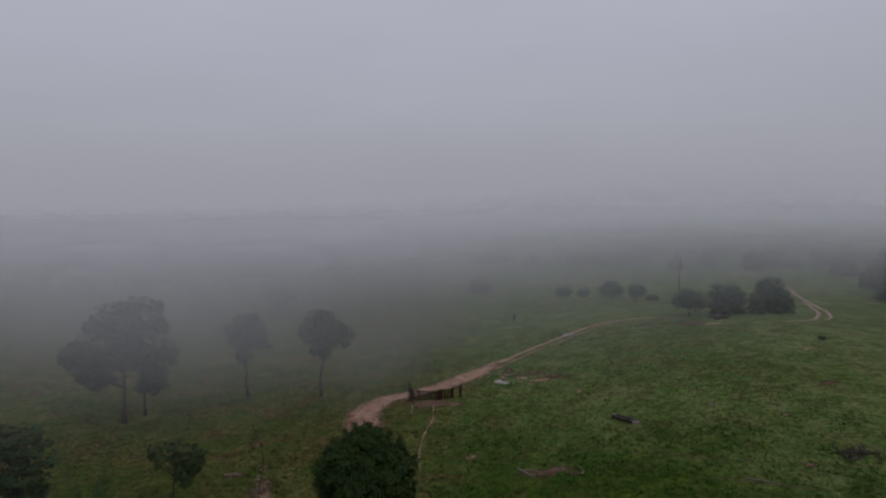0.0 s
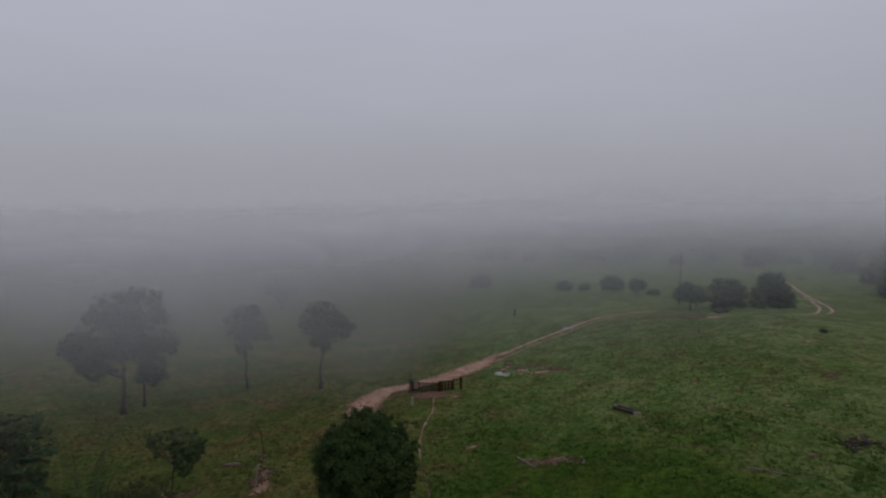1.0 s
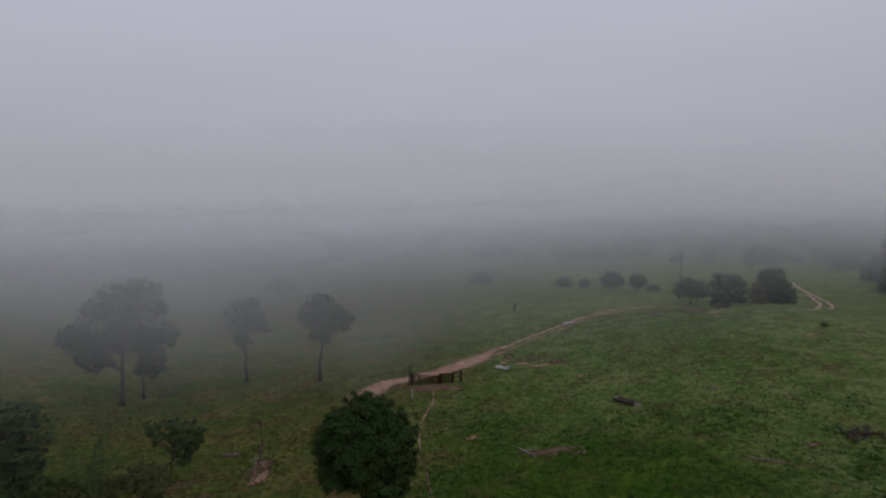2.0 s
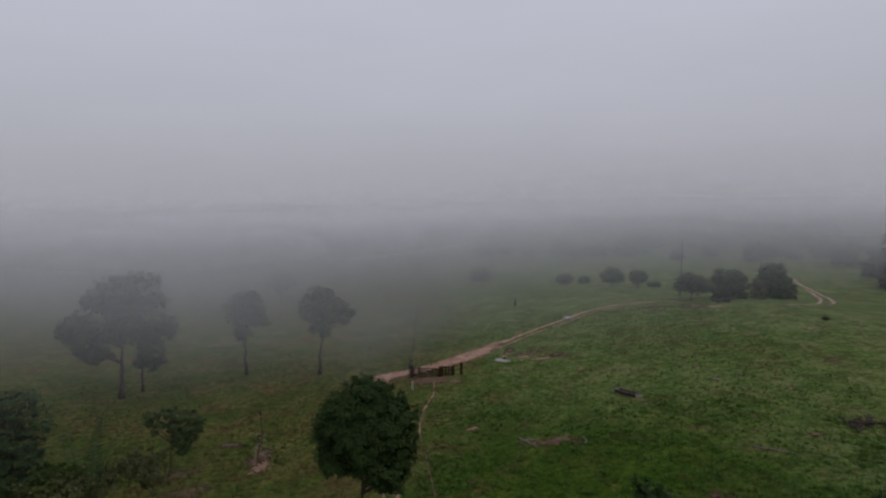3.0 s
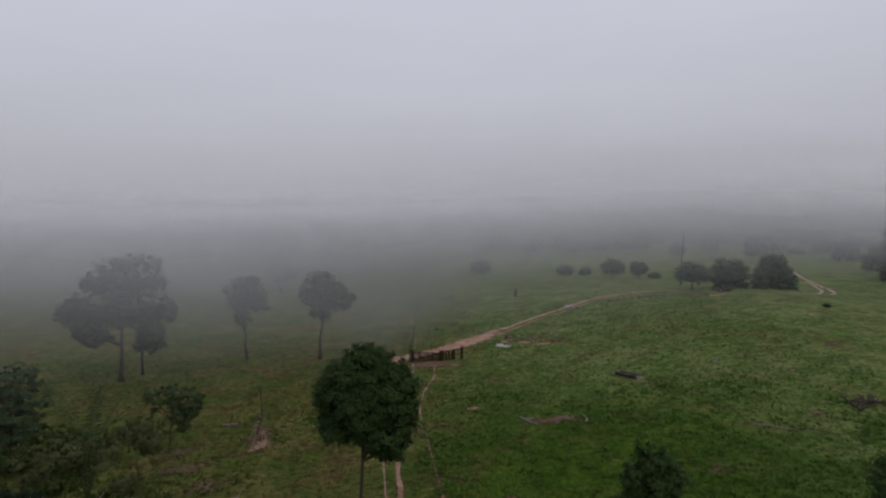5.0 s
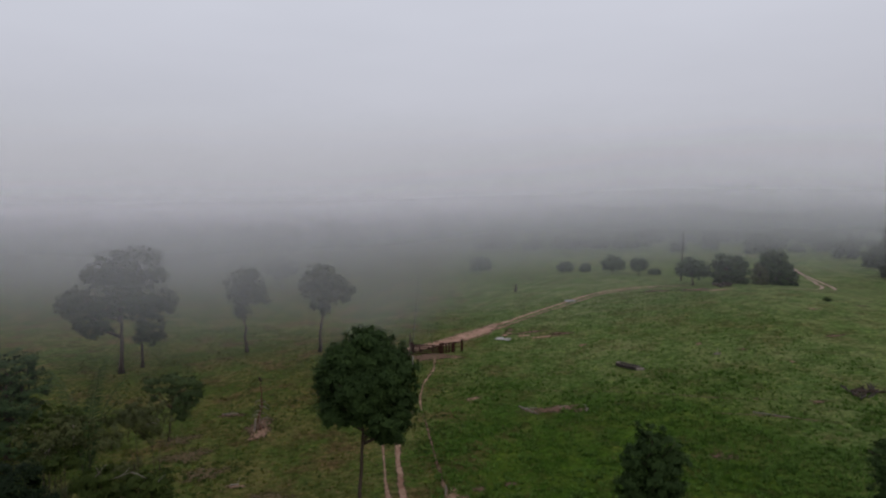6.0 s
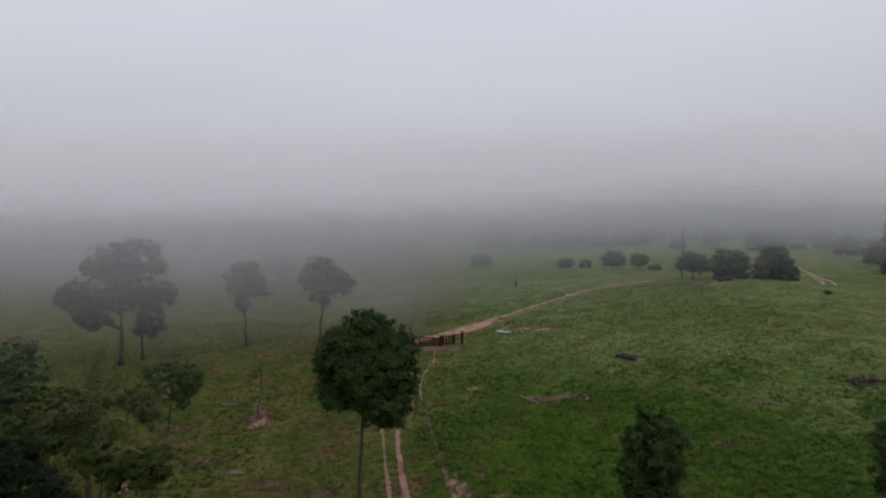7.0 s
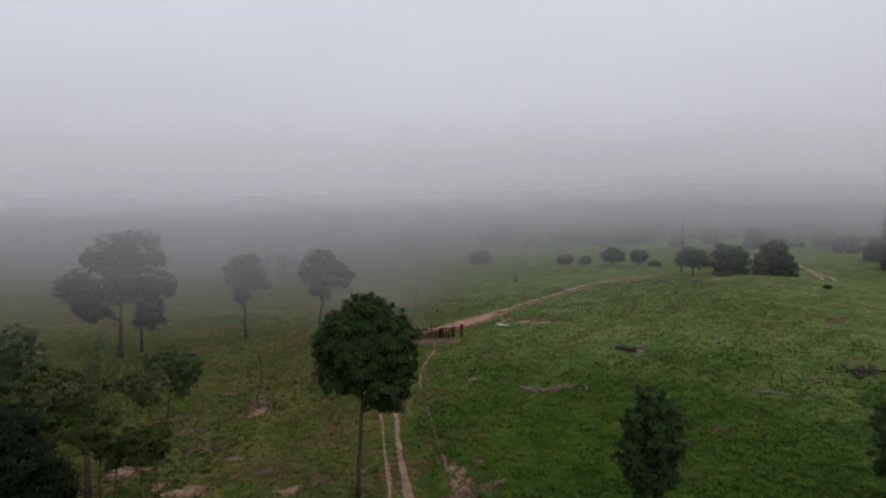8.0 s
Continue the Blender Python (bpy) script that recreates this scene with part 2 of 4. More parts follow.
FAR_FOG_GLOW = [(-20, (0.085, 0.089, 0.092, 1)), (2, (0.124, 0.127, 0.136, 1)), (11, (0.212, 0.218, 0.240, 1)), (20, (0.298, 0.306, 0.337, 1)), (34, (0.322, 0.330, 0.364, 1)), (60, (0.325, 0.332, 0.366, 1)), (120, (0.348, 0.355, 0.394, 1))]  # height, painted glow in place of daylight in the fog
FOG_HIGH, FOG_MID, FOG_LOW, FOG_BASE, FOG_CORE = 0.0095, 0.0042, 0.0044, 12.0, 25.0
FOG_WHITE, FOG_SHADE, FOG_SHADE_FAR = (0.86, 0.858, 0.91), (0.44, 0.456, 0.458), (0.535, 0.545, 0.585)  # the cloud above, the haze over the ground with shade painted into its colour
GRASS_DRY_A, GRASS_DRY_B = (0.057, 0.084, 0.017), (0.109, 0.102, 0.033)
# Open field: green lightened and greyed to stand for the thin haze over it.
GRASS_HAZED_A, GRASS_HAZED_B = (0.097, 0.141, 0.043), (0.155, 0.172, 0.074)
GRASS_LUSH_A, GRASS_LUSH_B = (0.027, 0.066, 0.005), (0.059, 0.093, 0.011)
SOIL_DULL = (0.136, 0.082, 0.043)
PASTURE = pasture_material()
RED_SOIL = soil_material("red_soil", (0.28, 0.165, 0.115), (0.38, 0.245, 0.185))
PALE_SOIL = soil_material("pale_soil", (0.195, 0.120, 0.080), (0.27, 0.178, 0.126))
BROWN_SOIL = soil_material("brown_soil", (0.100, 0.060, 0.040), (0.142, 0.090, 0.062))
DULL_SOIL = soil_material("dull_soil", (0.075, 0.056, 0.027), (0.105, 0.078, 0.040))
PALE_TRACK = soil_material("pale_track", (0.27, 0.185, 0.145), (0.36, 0.265, 0.215))
LEAF_DARK = leaf_material("dark_leaves", (0.021, 0.039, 0.012), (0.033, 0.058, 0.017), (0.055, 0.088, 0.026))
LEAF_MID = leaf_material("green_leaves", (0.018, 0.034, 0.007), (0.03, 0.05, 0.01), (0.05, 0.072, 0.016))
# Dull leaves, their colour lightened to imitate fog before the distant crowns.
LEAF_GREY_HAZED = leaf_material("dull_hazed_leaves", (0.024, 0.034, 0.015), (0.036, 0.048, 0.02), (0.052, 0.064, 0.026))
LEAF_OLIVE = leaf_material("olive_leaves", (0.024, 0.038, 0.008), (0.04, 0.057, 0.012), (0.066, 0.076, 0.02))
BLADES = leaf_material("grass_blades", (0.044, 0.092, 0.014), (0.066, 0.120, 0.021), (0.104, 0.142, 0.040))
BLADES_DRY = leaf_material("dull_grass_blades", (0.054, 0.070, 0.010), (0.078, 0.080, 0.016), (0.105, 0.090, 0.026))
WEED = leaf_material("weed_leaves", (0.016, 0.036, 0.004), (0.026, 0.048, 0.006), (0.042, 0.062, 0.011))
LEAF_DUSTY = leaf_material("dusty_leaves", (0.046, 0.056, 0.02), (0.066, 0.074, 0.028), (0.11, 0.098, 0.046))
BARK = wood_material("bark", (0.038, 0.028, 0.021), (0.070, 0.053, 0.041))
BARK_PALE = wood_material("pale_dead_wood", (0.14, 0.118, 0.10), (0.23, 0.20, 0.175))
PLANK = wood_material("weathered_planks", (0.024, 0.011, 0.008), (0.045, 0.021, 0.015))
# Green paled in the colour itself, as haze would pale it.
LEAF_HAZED = leaf_material("hazed_green_leaves", (0.025, 0.046, 0.018), (0.038, 0.064, 0.025), (0.058, 0.088, 0.034))
LEAF_FEATHER = leaf_material("feathery_leaves", (0.036, 0.058, 0.02), (0.052, 0.078, 0.028), (0.078, 0.105, 0.04))
# Near-black green: the dense crown's self-shadow is put into the leaf colour.
LEAF_SHADED = leaf_material("shaded_leaves", (0.005, 0.011, 0.004), (0.009, 0.018, 0.006), (0.020, 0.034, 0.010))
GREY_WOOD = wood_material("silvered_wood", (0.15, 0.138, 0.125), (0.28, 0.26, 0.235))
OLD_WOOD = wood_material("old_trough_wood", (0.055, 0.047, 0.04), (0.13, 0.115, 0.10))
RED_WOOD = wood_material("reddish_dead_wood", (0.07, 0.036, 0.024), (0.13, 0.07, 0.047))
LOG = wood_material("grey_log", (0.035, 0.029, 0.025), (0.075, 0.064, 0.057))
WATER = water_material()
WIRE, _n, _l, _b = shader("galvanised_wire")
_b.inputs["Base Color"].default_value, _b.inputs["Metallic"].default_value, _b.inputs["Roughness"].default_value = (0.06, 0.055, 0.05, 1), 0.0, 0.8
WHITE_POST = wood_material("whitewashed_wood", (0.20, 0.19, 0.18), (0.28, 0.27, 0.26))


# ---- building helpers ----
def hump(x, y, cx, cy, r):
    return np.exp(-((x - cx) ** 2 + (y - cy) ** 2) / r ** 2)


def land(x, y):
    """Height of the ground: a gentle rise to the right, a swale on the near left."""
    return LAND_LEVEL + LAND_RISE * np.tanh(x / 60) + sum(size * hump(x, y, cx, cy, r) for size, cx, cy, r in HUMPS)


def raw_mesh(name, verts, faces, material, smooth=False, extra=None):
    """A mesh from arrays; all faces have the same number of corners. extra: a name and a value for each vertex."""
    verts, faces = np.asarray(verts, np.float32), np.asarray(faces, np.int32)
    me = bpy.data.meshes.new(name)
    k = faces.shape[1]
    me.vertices.add(len(verts))
    me.vertices.foreach_set("co", verts.ravel())
    me.loops.add(faces.size)
    me.loops.foreach_set("vertex_index", faces.ravel())
    me.polygons.add(len(faces))
    me.polygons.foreach_set("loop_start", np.arange(0, faces.size, k, dtype=np.int32))
    if smooth:
        me.polygons.foreach_set("use_smooth", np.ones(len(faces), bool))
    me.update(calc_edges=True)
    me.materials.append(material)
    if extra:
        me.attributes.new(extra[0], "FLOAT", "POINT").data.foreach_set("value", np.asarray(extra[1], np.float32).ravel())
    return me


def soil_mesh(name, verts, faces, cover, material):
    return raw_mesh(name, verts, faces, material, True, ("cover", cover))


def part(name, bm, material, parent, label=""):
    me = bpy.data.meshes.new(name)
    bm.to_mesh(me)
    bm.free()
    me.materials.append(material)
    ob = new(name, me)
    ob.parent = parent
    return tagged(ob, label)


def raw_part(name, verts, faces, material, parent, label="", smooth=False):
    ob = new(name, raw_mesh(name, verts, faces, material, smooth))
    ob.parent = parent
    return tagged(ob, label)


def thing(name, x, y, label, category, group="", turn=0.0, z=None):
    ob = new(name)
    ob.matrix_basis = pose(x, y, float(land(x, y)) if z is None else z, 0, 0, turn)
    ob.empty_display_size = 0.3
    return tagged(ob, label, category, group)


def tube(points, radii, sides=8):
    """Verts and quads of a tapered tube through the points, closed at both ends by a drawn-in ring."""
    pts = [Vector(p) for p in points]
    pts = [pts[0]] + pts + [pts[-1]]
    radii = [radii[0] * 0.02] + list(radii) + [radii[-1] * 0.02]
    verts, faces = [], []
    for i, p in enumerate(pts):
        d = (pts[min(i + 1, len(pts) - 1)] - pts[max(i - 1, 0)])
        d = d.normalized() if d.length > 1e-6 else Vector((0, 0, 1))
        u = d.orthogonal().normalized() if abs(d.z) < 0.9 else Vector((1, 0, 0)).cross(d).normalized()
        v = d.cross(u)
        for k in range(sides):
            t = 2 * math.pi * k / sides
            verts.append(p + (u * math.cos(t) + v * math.sin(t)) * radii[i])
        if i:
            a, b = (i - 1) * sides, i * sides
            faces += [(a + k, a + (k + 1) % sides, b + (k + 1) % sides, b + k) for k in range(sides)]
    return [tuple(v) for v in verts], faces


def bent(rng, a, b, steps, wobble):
    """Points from a to b with a natural waver."""
    a, b = np.array(a, float), np.array(b, float)
    out = []
    for i in range(steps + 1):
        s = i / steps
        p = a + (b - a) * s
        p[:2] += rng.normal(0, wobble, 2) * math.sin(math.pi * s)
        out.append(tuple(p))
    return out


def leaf_cloud(rng, centres, radii, normals, per, size, droop=0.0, flat=0.75):
    """Small rhombic sprays of leaves, grouped in clumps."""
    c = np.repeat(centres, per, 0)
    r = np.repeat(radii, per)[:, None]
    n0 = np.repeat(normals, per, 0)
    k = len(c)
    off = rng.normal(0, 1, (k, 3))
    off /= np.linalg.norm(off, axis=1, keepdims=True)
    off = off * np.clip(np.abs(rng.normal(0.62, 0.36, (k, 1))), 0, 1.5)
    off[:, 2] *= flat
    p = c + off * r
    nrm = off * 0.55 + n0 * 0.75 + rng.normal(0, 0.30, (k, 3)) + np.array([0, 0, 0.35 + 1.1 * (0.75 - flat)])
    nrm /= np.linalg.norm(nrm, axis=1, keepdims=True) + 1e-9
    u = np.cross(nrm, rng.normal(0, 1, (k, 3)))
    u /= np.linalg.norm(u, axis=1, keepdims=True) + 1e-9
    v = np.cross(nrm, u)
    s = size * rng.uniform(0.55, 1.25, (k, 1))
    u, v = u * s, v * s * 0.55
    tip = p + u
    tip[:, 2] -= s[:, 0] * droop
    verts = np.stack([p - u, p - v, tip, p + v], 1).reshape(-1, 3)
    faces = np.arange(4 * k).reshape(-1, 4)
    return verts, faces


def crown_of(rng, lobes, clump, per, size, fill=1.0, droop=0.15, flat=0.75):
    """Leaf clumps over the outside of a set of rounded lobes, with gaps."""
    cs, rs, ns = [], [], []
    for cx, cy, cz, rx, ry, rz in lobes:
        count = max(6, int(fill * 3.2 * (rx * ry + rx * rz + ry * rz) / 3 * 4 / (clump * clump * 3.0)))
        d = rng.normal(0, 1, (count, 3))
        d /= np.linalg.norm(d, axis=1, keepdims=True)
        rad = rng.uniform(0.12, 1.0, (count, 1)) ** 0.35
        rad *= 1 + np.clip(rng.normal(0, 0.07, (count, 1)), -0.14, 0.12) + 0.08 * (rng.uniform(0, 1, (count, 1)) > 0.93)
        cs.append(np.array([cx, cy, cz]) + d * rad * np.array([rx, ry, rz]))
        rs.append(clump * rng.uniform(0.6, 1.25, count))
        ns.append(d)
    return leaf_cloud(rng, np.concatenate(cs), np.concatenate(rs), np.concatenate(ns), per, size, droop, flat)


def tree(x, y, trunks, lobes, leaf, label, seed, clump=0.7, per=40, size=0.2, fill=1.0, bark=None, group="", category="tree", name="tree", flat=0.75):
    """trunks: (foot x, foot y, height, radius, top x, top y) from the foot; lobes: centre and radii from the foot."""
    rng = np.random.default_rng(seed)
    bark = bark or BARK
    ob = thing(name, x, y, label, category, group)
    lobes = [tuple(q) for q in lobes]
    for fx, fy, high, rad, tx, ty in trunks:
        pts = bent(rng, (fx, fy, -0.3), (tx, ty, high), 6, rad * 0.5)
        rr = [rad * (1.5 if i == 0 else 1.0 - 0.09 * i) for i in range(7)]
        raw_part("trunk", *tube(pts, rr, 9), bark, ob, smooth=True)
    for i, q in enumerate(lobes):
        fx, fy, high, rad, tx, ty = min(trunks, key=lambda t: (t[4] - q[0]) ** 2 + (t[5] - q[1]) ** 2)
        low = min(high, max(high * 0.6, q[2] - 1.2 * q[5]))
        s = low / high
        a = (fx + (tx - fx) * s, fy + (ty - fy) * s, low - 0.1)
        pts = bent(rng, a, (q[0], q[1], q[2] + 0.25 * q[5]), 4, 0.12 * q[3])
        r0 = rad * 0.55
        limb = raw_part("limb", *tube(pts, [r0 * (1 - 0.2 * k) for k in range(5)], 6), bark, ob, smooth=True)
        for k in range(2):
            d = rng.normal(0, 0.55, 3) * np.array(q[3:])
            tip = (q[0] + d[0], q[1] + d[1], q[2] + abs(d[2]))
            raw_part("branch", *tube(bent(rng, pts[2], tip, 3, 0.1), [r0 * 0.45, r0 * 0.35, r0 * 0.25, r0 * 0.12], 5), bark, limb)
    raw_part("crown", *crown_of(rng, lobes, clump, per, size, fill, 0.15 + 0.5 * (0.75 - flat), flat), leaf, ob)
    return ob


def round_lobes(rng, w, z0, z1, n=7, shrink=0.52):
    """Lobes that fill a rounded crown w metres wide between two heights."""
    mid, hz = (z0 + z1) / 2, (z1 - z0) / 2
    out = [(0, 0, mid + 0.1 * hz, w * 0.36, w * 0.36, hz * 0.75)]
    for i in range(n):
        t = 2 * math.pi * (i + rng.uniform(-0.3, 0.3)) / n
        e = rng.uniform(-0.55, 0.75)
        k = math.sqrt(1 - e * e)
        r = w / 2 * shrink * rng.uniform(0.7, 1.0)
        out.append((math.cos(t) * k * (w / 2 - r * 0.8), math.sin(t) * k * (w / 2 - r * 0.8), mid + e * (hz - r * 0.4), r, r, min(r, hz * 0.6)))
    return out


def dome_lobes(rng, w, z0, z1):
    """Lobes of a rounded bushy crown, widest below its middle, that reaches down to z0."""
    out = [(0, 0, z0 + 0.5 * (z1 - z0), 0.3 * w, 0.3 * w, 0.36 * (z1 - z0))]
    for level, count in ((0.16, 7), (0.40, 8), (0.64, 6), (0.84, 3)):
        ring = 0.5 * w * math.sqrt(max(0.05, 1 - (max(0.0, level - 0.3) / 0.72) ** 2)) * (0.92 if level < 0.3 else 1.0)
        for k in range(count):
            t = 2 * math.pi * (k + rng.uniform(-0.35, 0.35)) / count
            r = w * rng.uniform(0.13, 0.19)
            d = max(0.1, ring - r) * rng.uniform(0.85, 1.1)
            out.append((math.cos(t) * d, math.sin(t) * d, z0 + (level + rng.uniform(-0.06, 0.06)) * (z1 - z0), r, r, r * 0.85))
    return out


def spline(points, step):
    """Evenly spaced points and widths along a smooth line through (x, y, half width)."""
    p = np.array(points, float)
    p = np.vstack([2 * p[0] - p[1], p, 2 * p[-1] - p[-2]])
    out = []
    for i in range(1, len(p) - 2):
        n = max(2, int(np.linalg.norm(p[i + 1, :2] - p[i, :2]) / step))
        for s in np.arange(n) / n:
            out.append(0.5 * ((2 * p[i]) + (p[i + 1] - p[i - 1]) * s + (2 * p[i - 1] - 5 * p[i] + 4 * p[i + 1] - p[i + 2]) * s * s
                              + (3 * p[i] - p[i - 1] - 3 * p[i + 1] + p[i + 2]) * s ** 3))
    out.append(p[-2])
    return np.array(out)


def ribbon(points, step, seed, ragged=0.25, lift=0.05, across=6):
    """A worn strip of soil that follows the ground; its edges dip under the grass."""
    rng = np.random.default_rng(seed)
    p = spline(points, step)
    p[:, 2] *= 1.1
    d = np.gradient(p[:, :2], axis=0)
    d /= np.linalg.norm(d, axis=1, keepdims=True)
    side = np.stack([d[:, 1], -d[:, 0]], 1)
    k = len(p)
    waver = [np.convolve(rng.normal(0, 1.6, k + 10), np.hanning(9) / 4, "same")[5:-5] for _ in range(2)]
    verts, cover = [], []
    for j in range(across + 1):
        s = 2 * j / across - 1
        cover.append(np.full(k, 1 - abs(s) ** 2) * np.clip(np.minimum(np.arange(k), k - 1 - np.arange(k)) / 4, 0, 1))
        w = p[:, 2] * (1 + ragged * (waver[0] if s < 0 else waver[1]))
        xy = p[:, :2] + side * (s * w)[:, None]
        up = lift if 0 < j < across else 0.01
        verts.append(np.column_stack([xy, land(xy[:, 0], xy[:, 1]) + up]))
    verts = np.stack(verts, 1).reshape(-1, 3)
    i, j = np.meshgrid(np.arange(k - 1), np.arange(across), indexing="ij")
    a = (i * (across + 1) + j).ravel()
    return verts, np.stack([a, a + 1, a + across + 2, a + across + 1], 1), np.stack(cover, 1)


def blot(x, y, rx, ry, seed, lift=0.05, turn=0.0, ragged=0.3, level=None):
    """An irregular patch of bare ground or water round (x, y)."""
    rng = np.random.default_rng(seed)
    m, rings = 28, 4
    rx, ry = rx * 1.25, ry * 1.25
    t = np.arange(m) * 2 * math.pi / m
    out = 1 + ragged * (0.6 * np.sin(2 * t + rng.uniform(0, 6)) + 0.45 * np.sin(3 * t + rng.uniform(0, 6)) + 0.35 * np.sin(7 * t + rng.uniform(0, 6))) + rng.normal(0, ragged * 0.35, m)
    verts = []
    for r in range(rings):
        s = (r + 0.4) / (rings - 0.6)
        a, b = np.cos(t) * out * rx * s, np.sin(t) * out * ry * s
        xs, ys = x + a * math.cos(turn) - b * math.sin(turn), y + a * math.sin(turn) + b * math.cos(turn)
        zs = land(xs, ys) + (lift if r < rings - 1 else 0.01) if level is None else np.full(m, level)
        verts.append(np.column_stack([xs, ys, zs]))
    verts.append(np.column_stack([[x], [y], [float(land(x, y)) + lift if level is None else level]]))
    verts = np.vstack(verts)
    faces = [(r * m + k, r * m + (k + 1) % m, (r + 1) * m + (k + 1) % m, (r + 1) * m + k) for r in range(rings - 1) for k in range(m)]
    faces += [((2 * k + 2) % m, (2 * k + 1) % m, 2 * k, rings * m) for k in range(m // 2)]
    cover = np.concatenate([np.full(m, 0.8 - ((r + 0.4) / (rings - 0.6)) ** 2) for r in range(rings)] + [[0.8]])
    return verts, faces, cover


# ---- the ground ----
def spread(lo, hi, near_lo, near_hi, step, grow=1.16):
    out = list(np.arange(near_lo, near_hi + step, step))
    s = step
    while out[-1] < hi:
        s *= grow
        out.append(out[-1] + s)
    s = step
    while out[0] > lo:
        s *= grow
        out.insert(0, out[0] - s)
    return np.array(out)


def build_ground():
    xs, ys = spread(-3500, 3500, -70, 130, 1.2), spread(-900, 4500, 10, 190, 1.2)
    gx, gy = np.meshgrid(xs, ys, indexing="ij")
    verts = np.column_stack([gx.ravel(), gy.ravel(), land(gx, gy).ravel()])
    i, j = np.meshgrid(np.arange(len(xs) - 1), np.arange(len(ys) - 1), indexing="ij")
    a = (i * len(ys) + j).ravel()
    ob = new("ground", raw_mesh("ground", verts, np.stack([a, a + len(ys), a + len(ys) + 1, a + 1], 1), PASTURE, True))
    tagged(ob, "uneven green cattle pasture with worn brown patches", "pasture", kind="structure")


build_ground()

# ---- tracks and bare soil ----
ROAD = [(-4.4, 62, 2.4), (-7.6, 70, 2.3), (-10.4, 78, 2.4), (-10.8, 84.5, 2.6), (-8.8, 89.4, 2.1), (-5.9, 91.0, 1.8), (-2.5, 93.2, 2.0), (0.5, 95.0, 2.5), (4.3, 99.0, 2.2), (7.9, 103.3, 1.6), (10.4, 106.0, 1.0)]
road = new("road", soil_mesh("road", *ribbon(ROAD, 1.0, 3, 0.18, 0.06), RED_SOIL))
tagged(road, "rutted red earth farm track curving past the gate", "dirt road", kind="structure")
def rut(line, mat, seed):
    ob = new("road", soil_mesh("road", *ribbon(line, 0.7, seed, 0.3, 0.05, 4), mat))
    tagged(ob, "pale wheel rut worn through the pasture grass", "wheel rut", kind="structure")


rut([(-2.6, 26, 0.26), (-3.1, 34, 0.26), (-3.7, 40.5, 0.26), (-4.25, 44.4, 0.24), (-4.75, 48.0, 0.14), (-5.2, 51.3, 0.1), (-5.7, 55.3, 0.2), (-6.3, 58.5, 0.25), (-6.9, 64, 0.4)], PALE_SOIL, 20)
rut([(-0.6, 26, 0.40), (-1.6, 34, 0.40), (-2.35, 40.3, 0.42), (-3.0, 44.2, 0.38), (-3.6, 48.5, 0.36), (-4.2, 53.7, 0.30), (-4.8, 59, 0.34), (-5.4, 65, 0.5)], PALE_SOIL, 21)
rut([(5.0, 101.4, 0.6), (8.0, 104.6, 0.7), (11.2, 107.4, 0.75), (16.2, 112.8, 0.6), (24.0, 120.4, 0.6), (31.3, 127.4, 0.6), (38.4, 130.5, 0.6), (46, 130.6, 0.5), (53, 127.5, 0.45)], RED_SOIL, 22)
rut([(7.0, 100.2, 0.5), (10.0, 103.2, 0.55), (12.6, 106.0, 0.5), (17.0, 111.2, 0.4), (25.0, 118.6, 0.4), (32.2, 125.6, 0.45), (39, 128.7, 0.5), (46, 128.4, 0.45)], PALE_SOIL, 23)
rut([(66.5, 121.0, 0.31), (70, 122.2, 0.39), (75, 125.4, 0.43), (81.3, 132.0, 0.47), (87.3, 140.8, 0.55), (93.4, 150.5, 0.66), (96.6, 158, 0.62), (99.0, 163.8, 0.55), (101.4, 171.5, 0.4)], PALE_TRACK, 24)
rut([(82.8, 131.0, 0.39), (89.8, 139.8, 0.47), (96.4, 151.3, 0.55), (98.6, 157.6, 0.55), (100.4, 163.2, 0.55), (102.8, 173.0, 0.60), (106.4, 184.6, 0.60), (109.0, 192.0, 0.45), (115.2, 231, 0.40), (117.6, 246, 0.78)], PALE_TRACK, 25)
COW_PATH = [(-1.4, 87, 0.3), (-1.45, 83.5, 0.24), (-1.5, 79.5, 0.18), (-2.5, 74, 0.15), (-2.75, 68, 0.13), (-2.4, 63.5, 0.08)]
MUD_PATH = [(-2.4, 64.2, 0.10), (-1.7, 59, 0.12), (-0.9, 52.4, 0.14), (-0.1, 46.9, 0.2), (0.5, 42.6, 0.28), (0.9, 39.8, 0.34), (1.6, 32, 0.36)]
ob = new("trail", soil_mesh("trail", *ribbon(COW_PATH, 0.5, 40, 0.5, 0.05, 4), PALE_SOIL))
tagged(ob, "narrow trodden cattle path winding to the gate", "footpath", kind="structure")
ob = new("trail", soil_mesh("trail", *ribbon(MUD_PATH, 0.5, 41, 0.5, 0.045, 4), BROWN_SOIL))
tagged(ob, "narrow muddy cattle path through the wet grass", "footpath", kind="structure")
for i, line in enumerate(([(9, 68.5, 0.06), (17, 66.5, 0.07), (24, 64, 0.08), (27.7, 62.3, 0.12), (34, 60.5, 0.06)], [(25, 58.5, 0.07), (29.9, 56.8, 0.14), (32.1, 55.9, 0.16), (36, 53.8, 0.08)], [(-10.5, 47.5, 0.03), (-12.5, 44.5, 0.05), (-14.2, 39.5, 0.06)])):
    ob = new("trail", soil_mesh("trail", *ribbon(line, 0.5, 50 + i, 0.5, 0.04, 4), BROWN_SOIL))
    tagged(ob, "faint dry cattle path across the grass", "footpath", kind="structure")

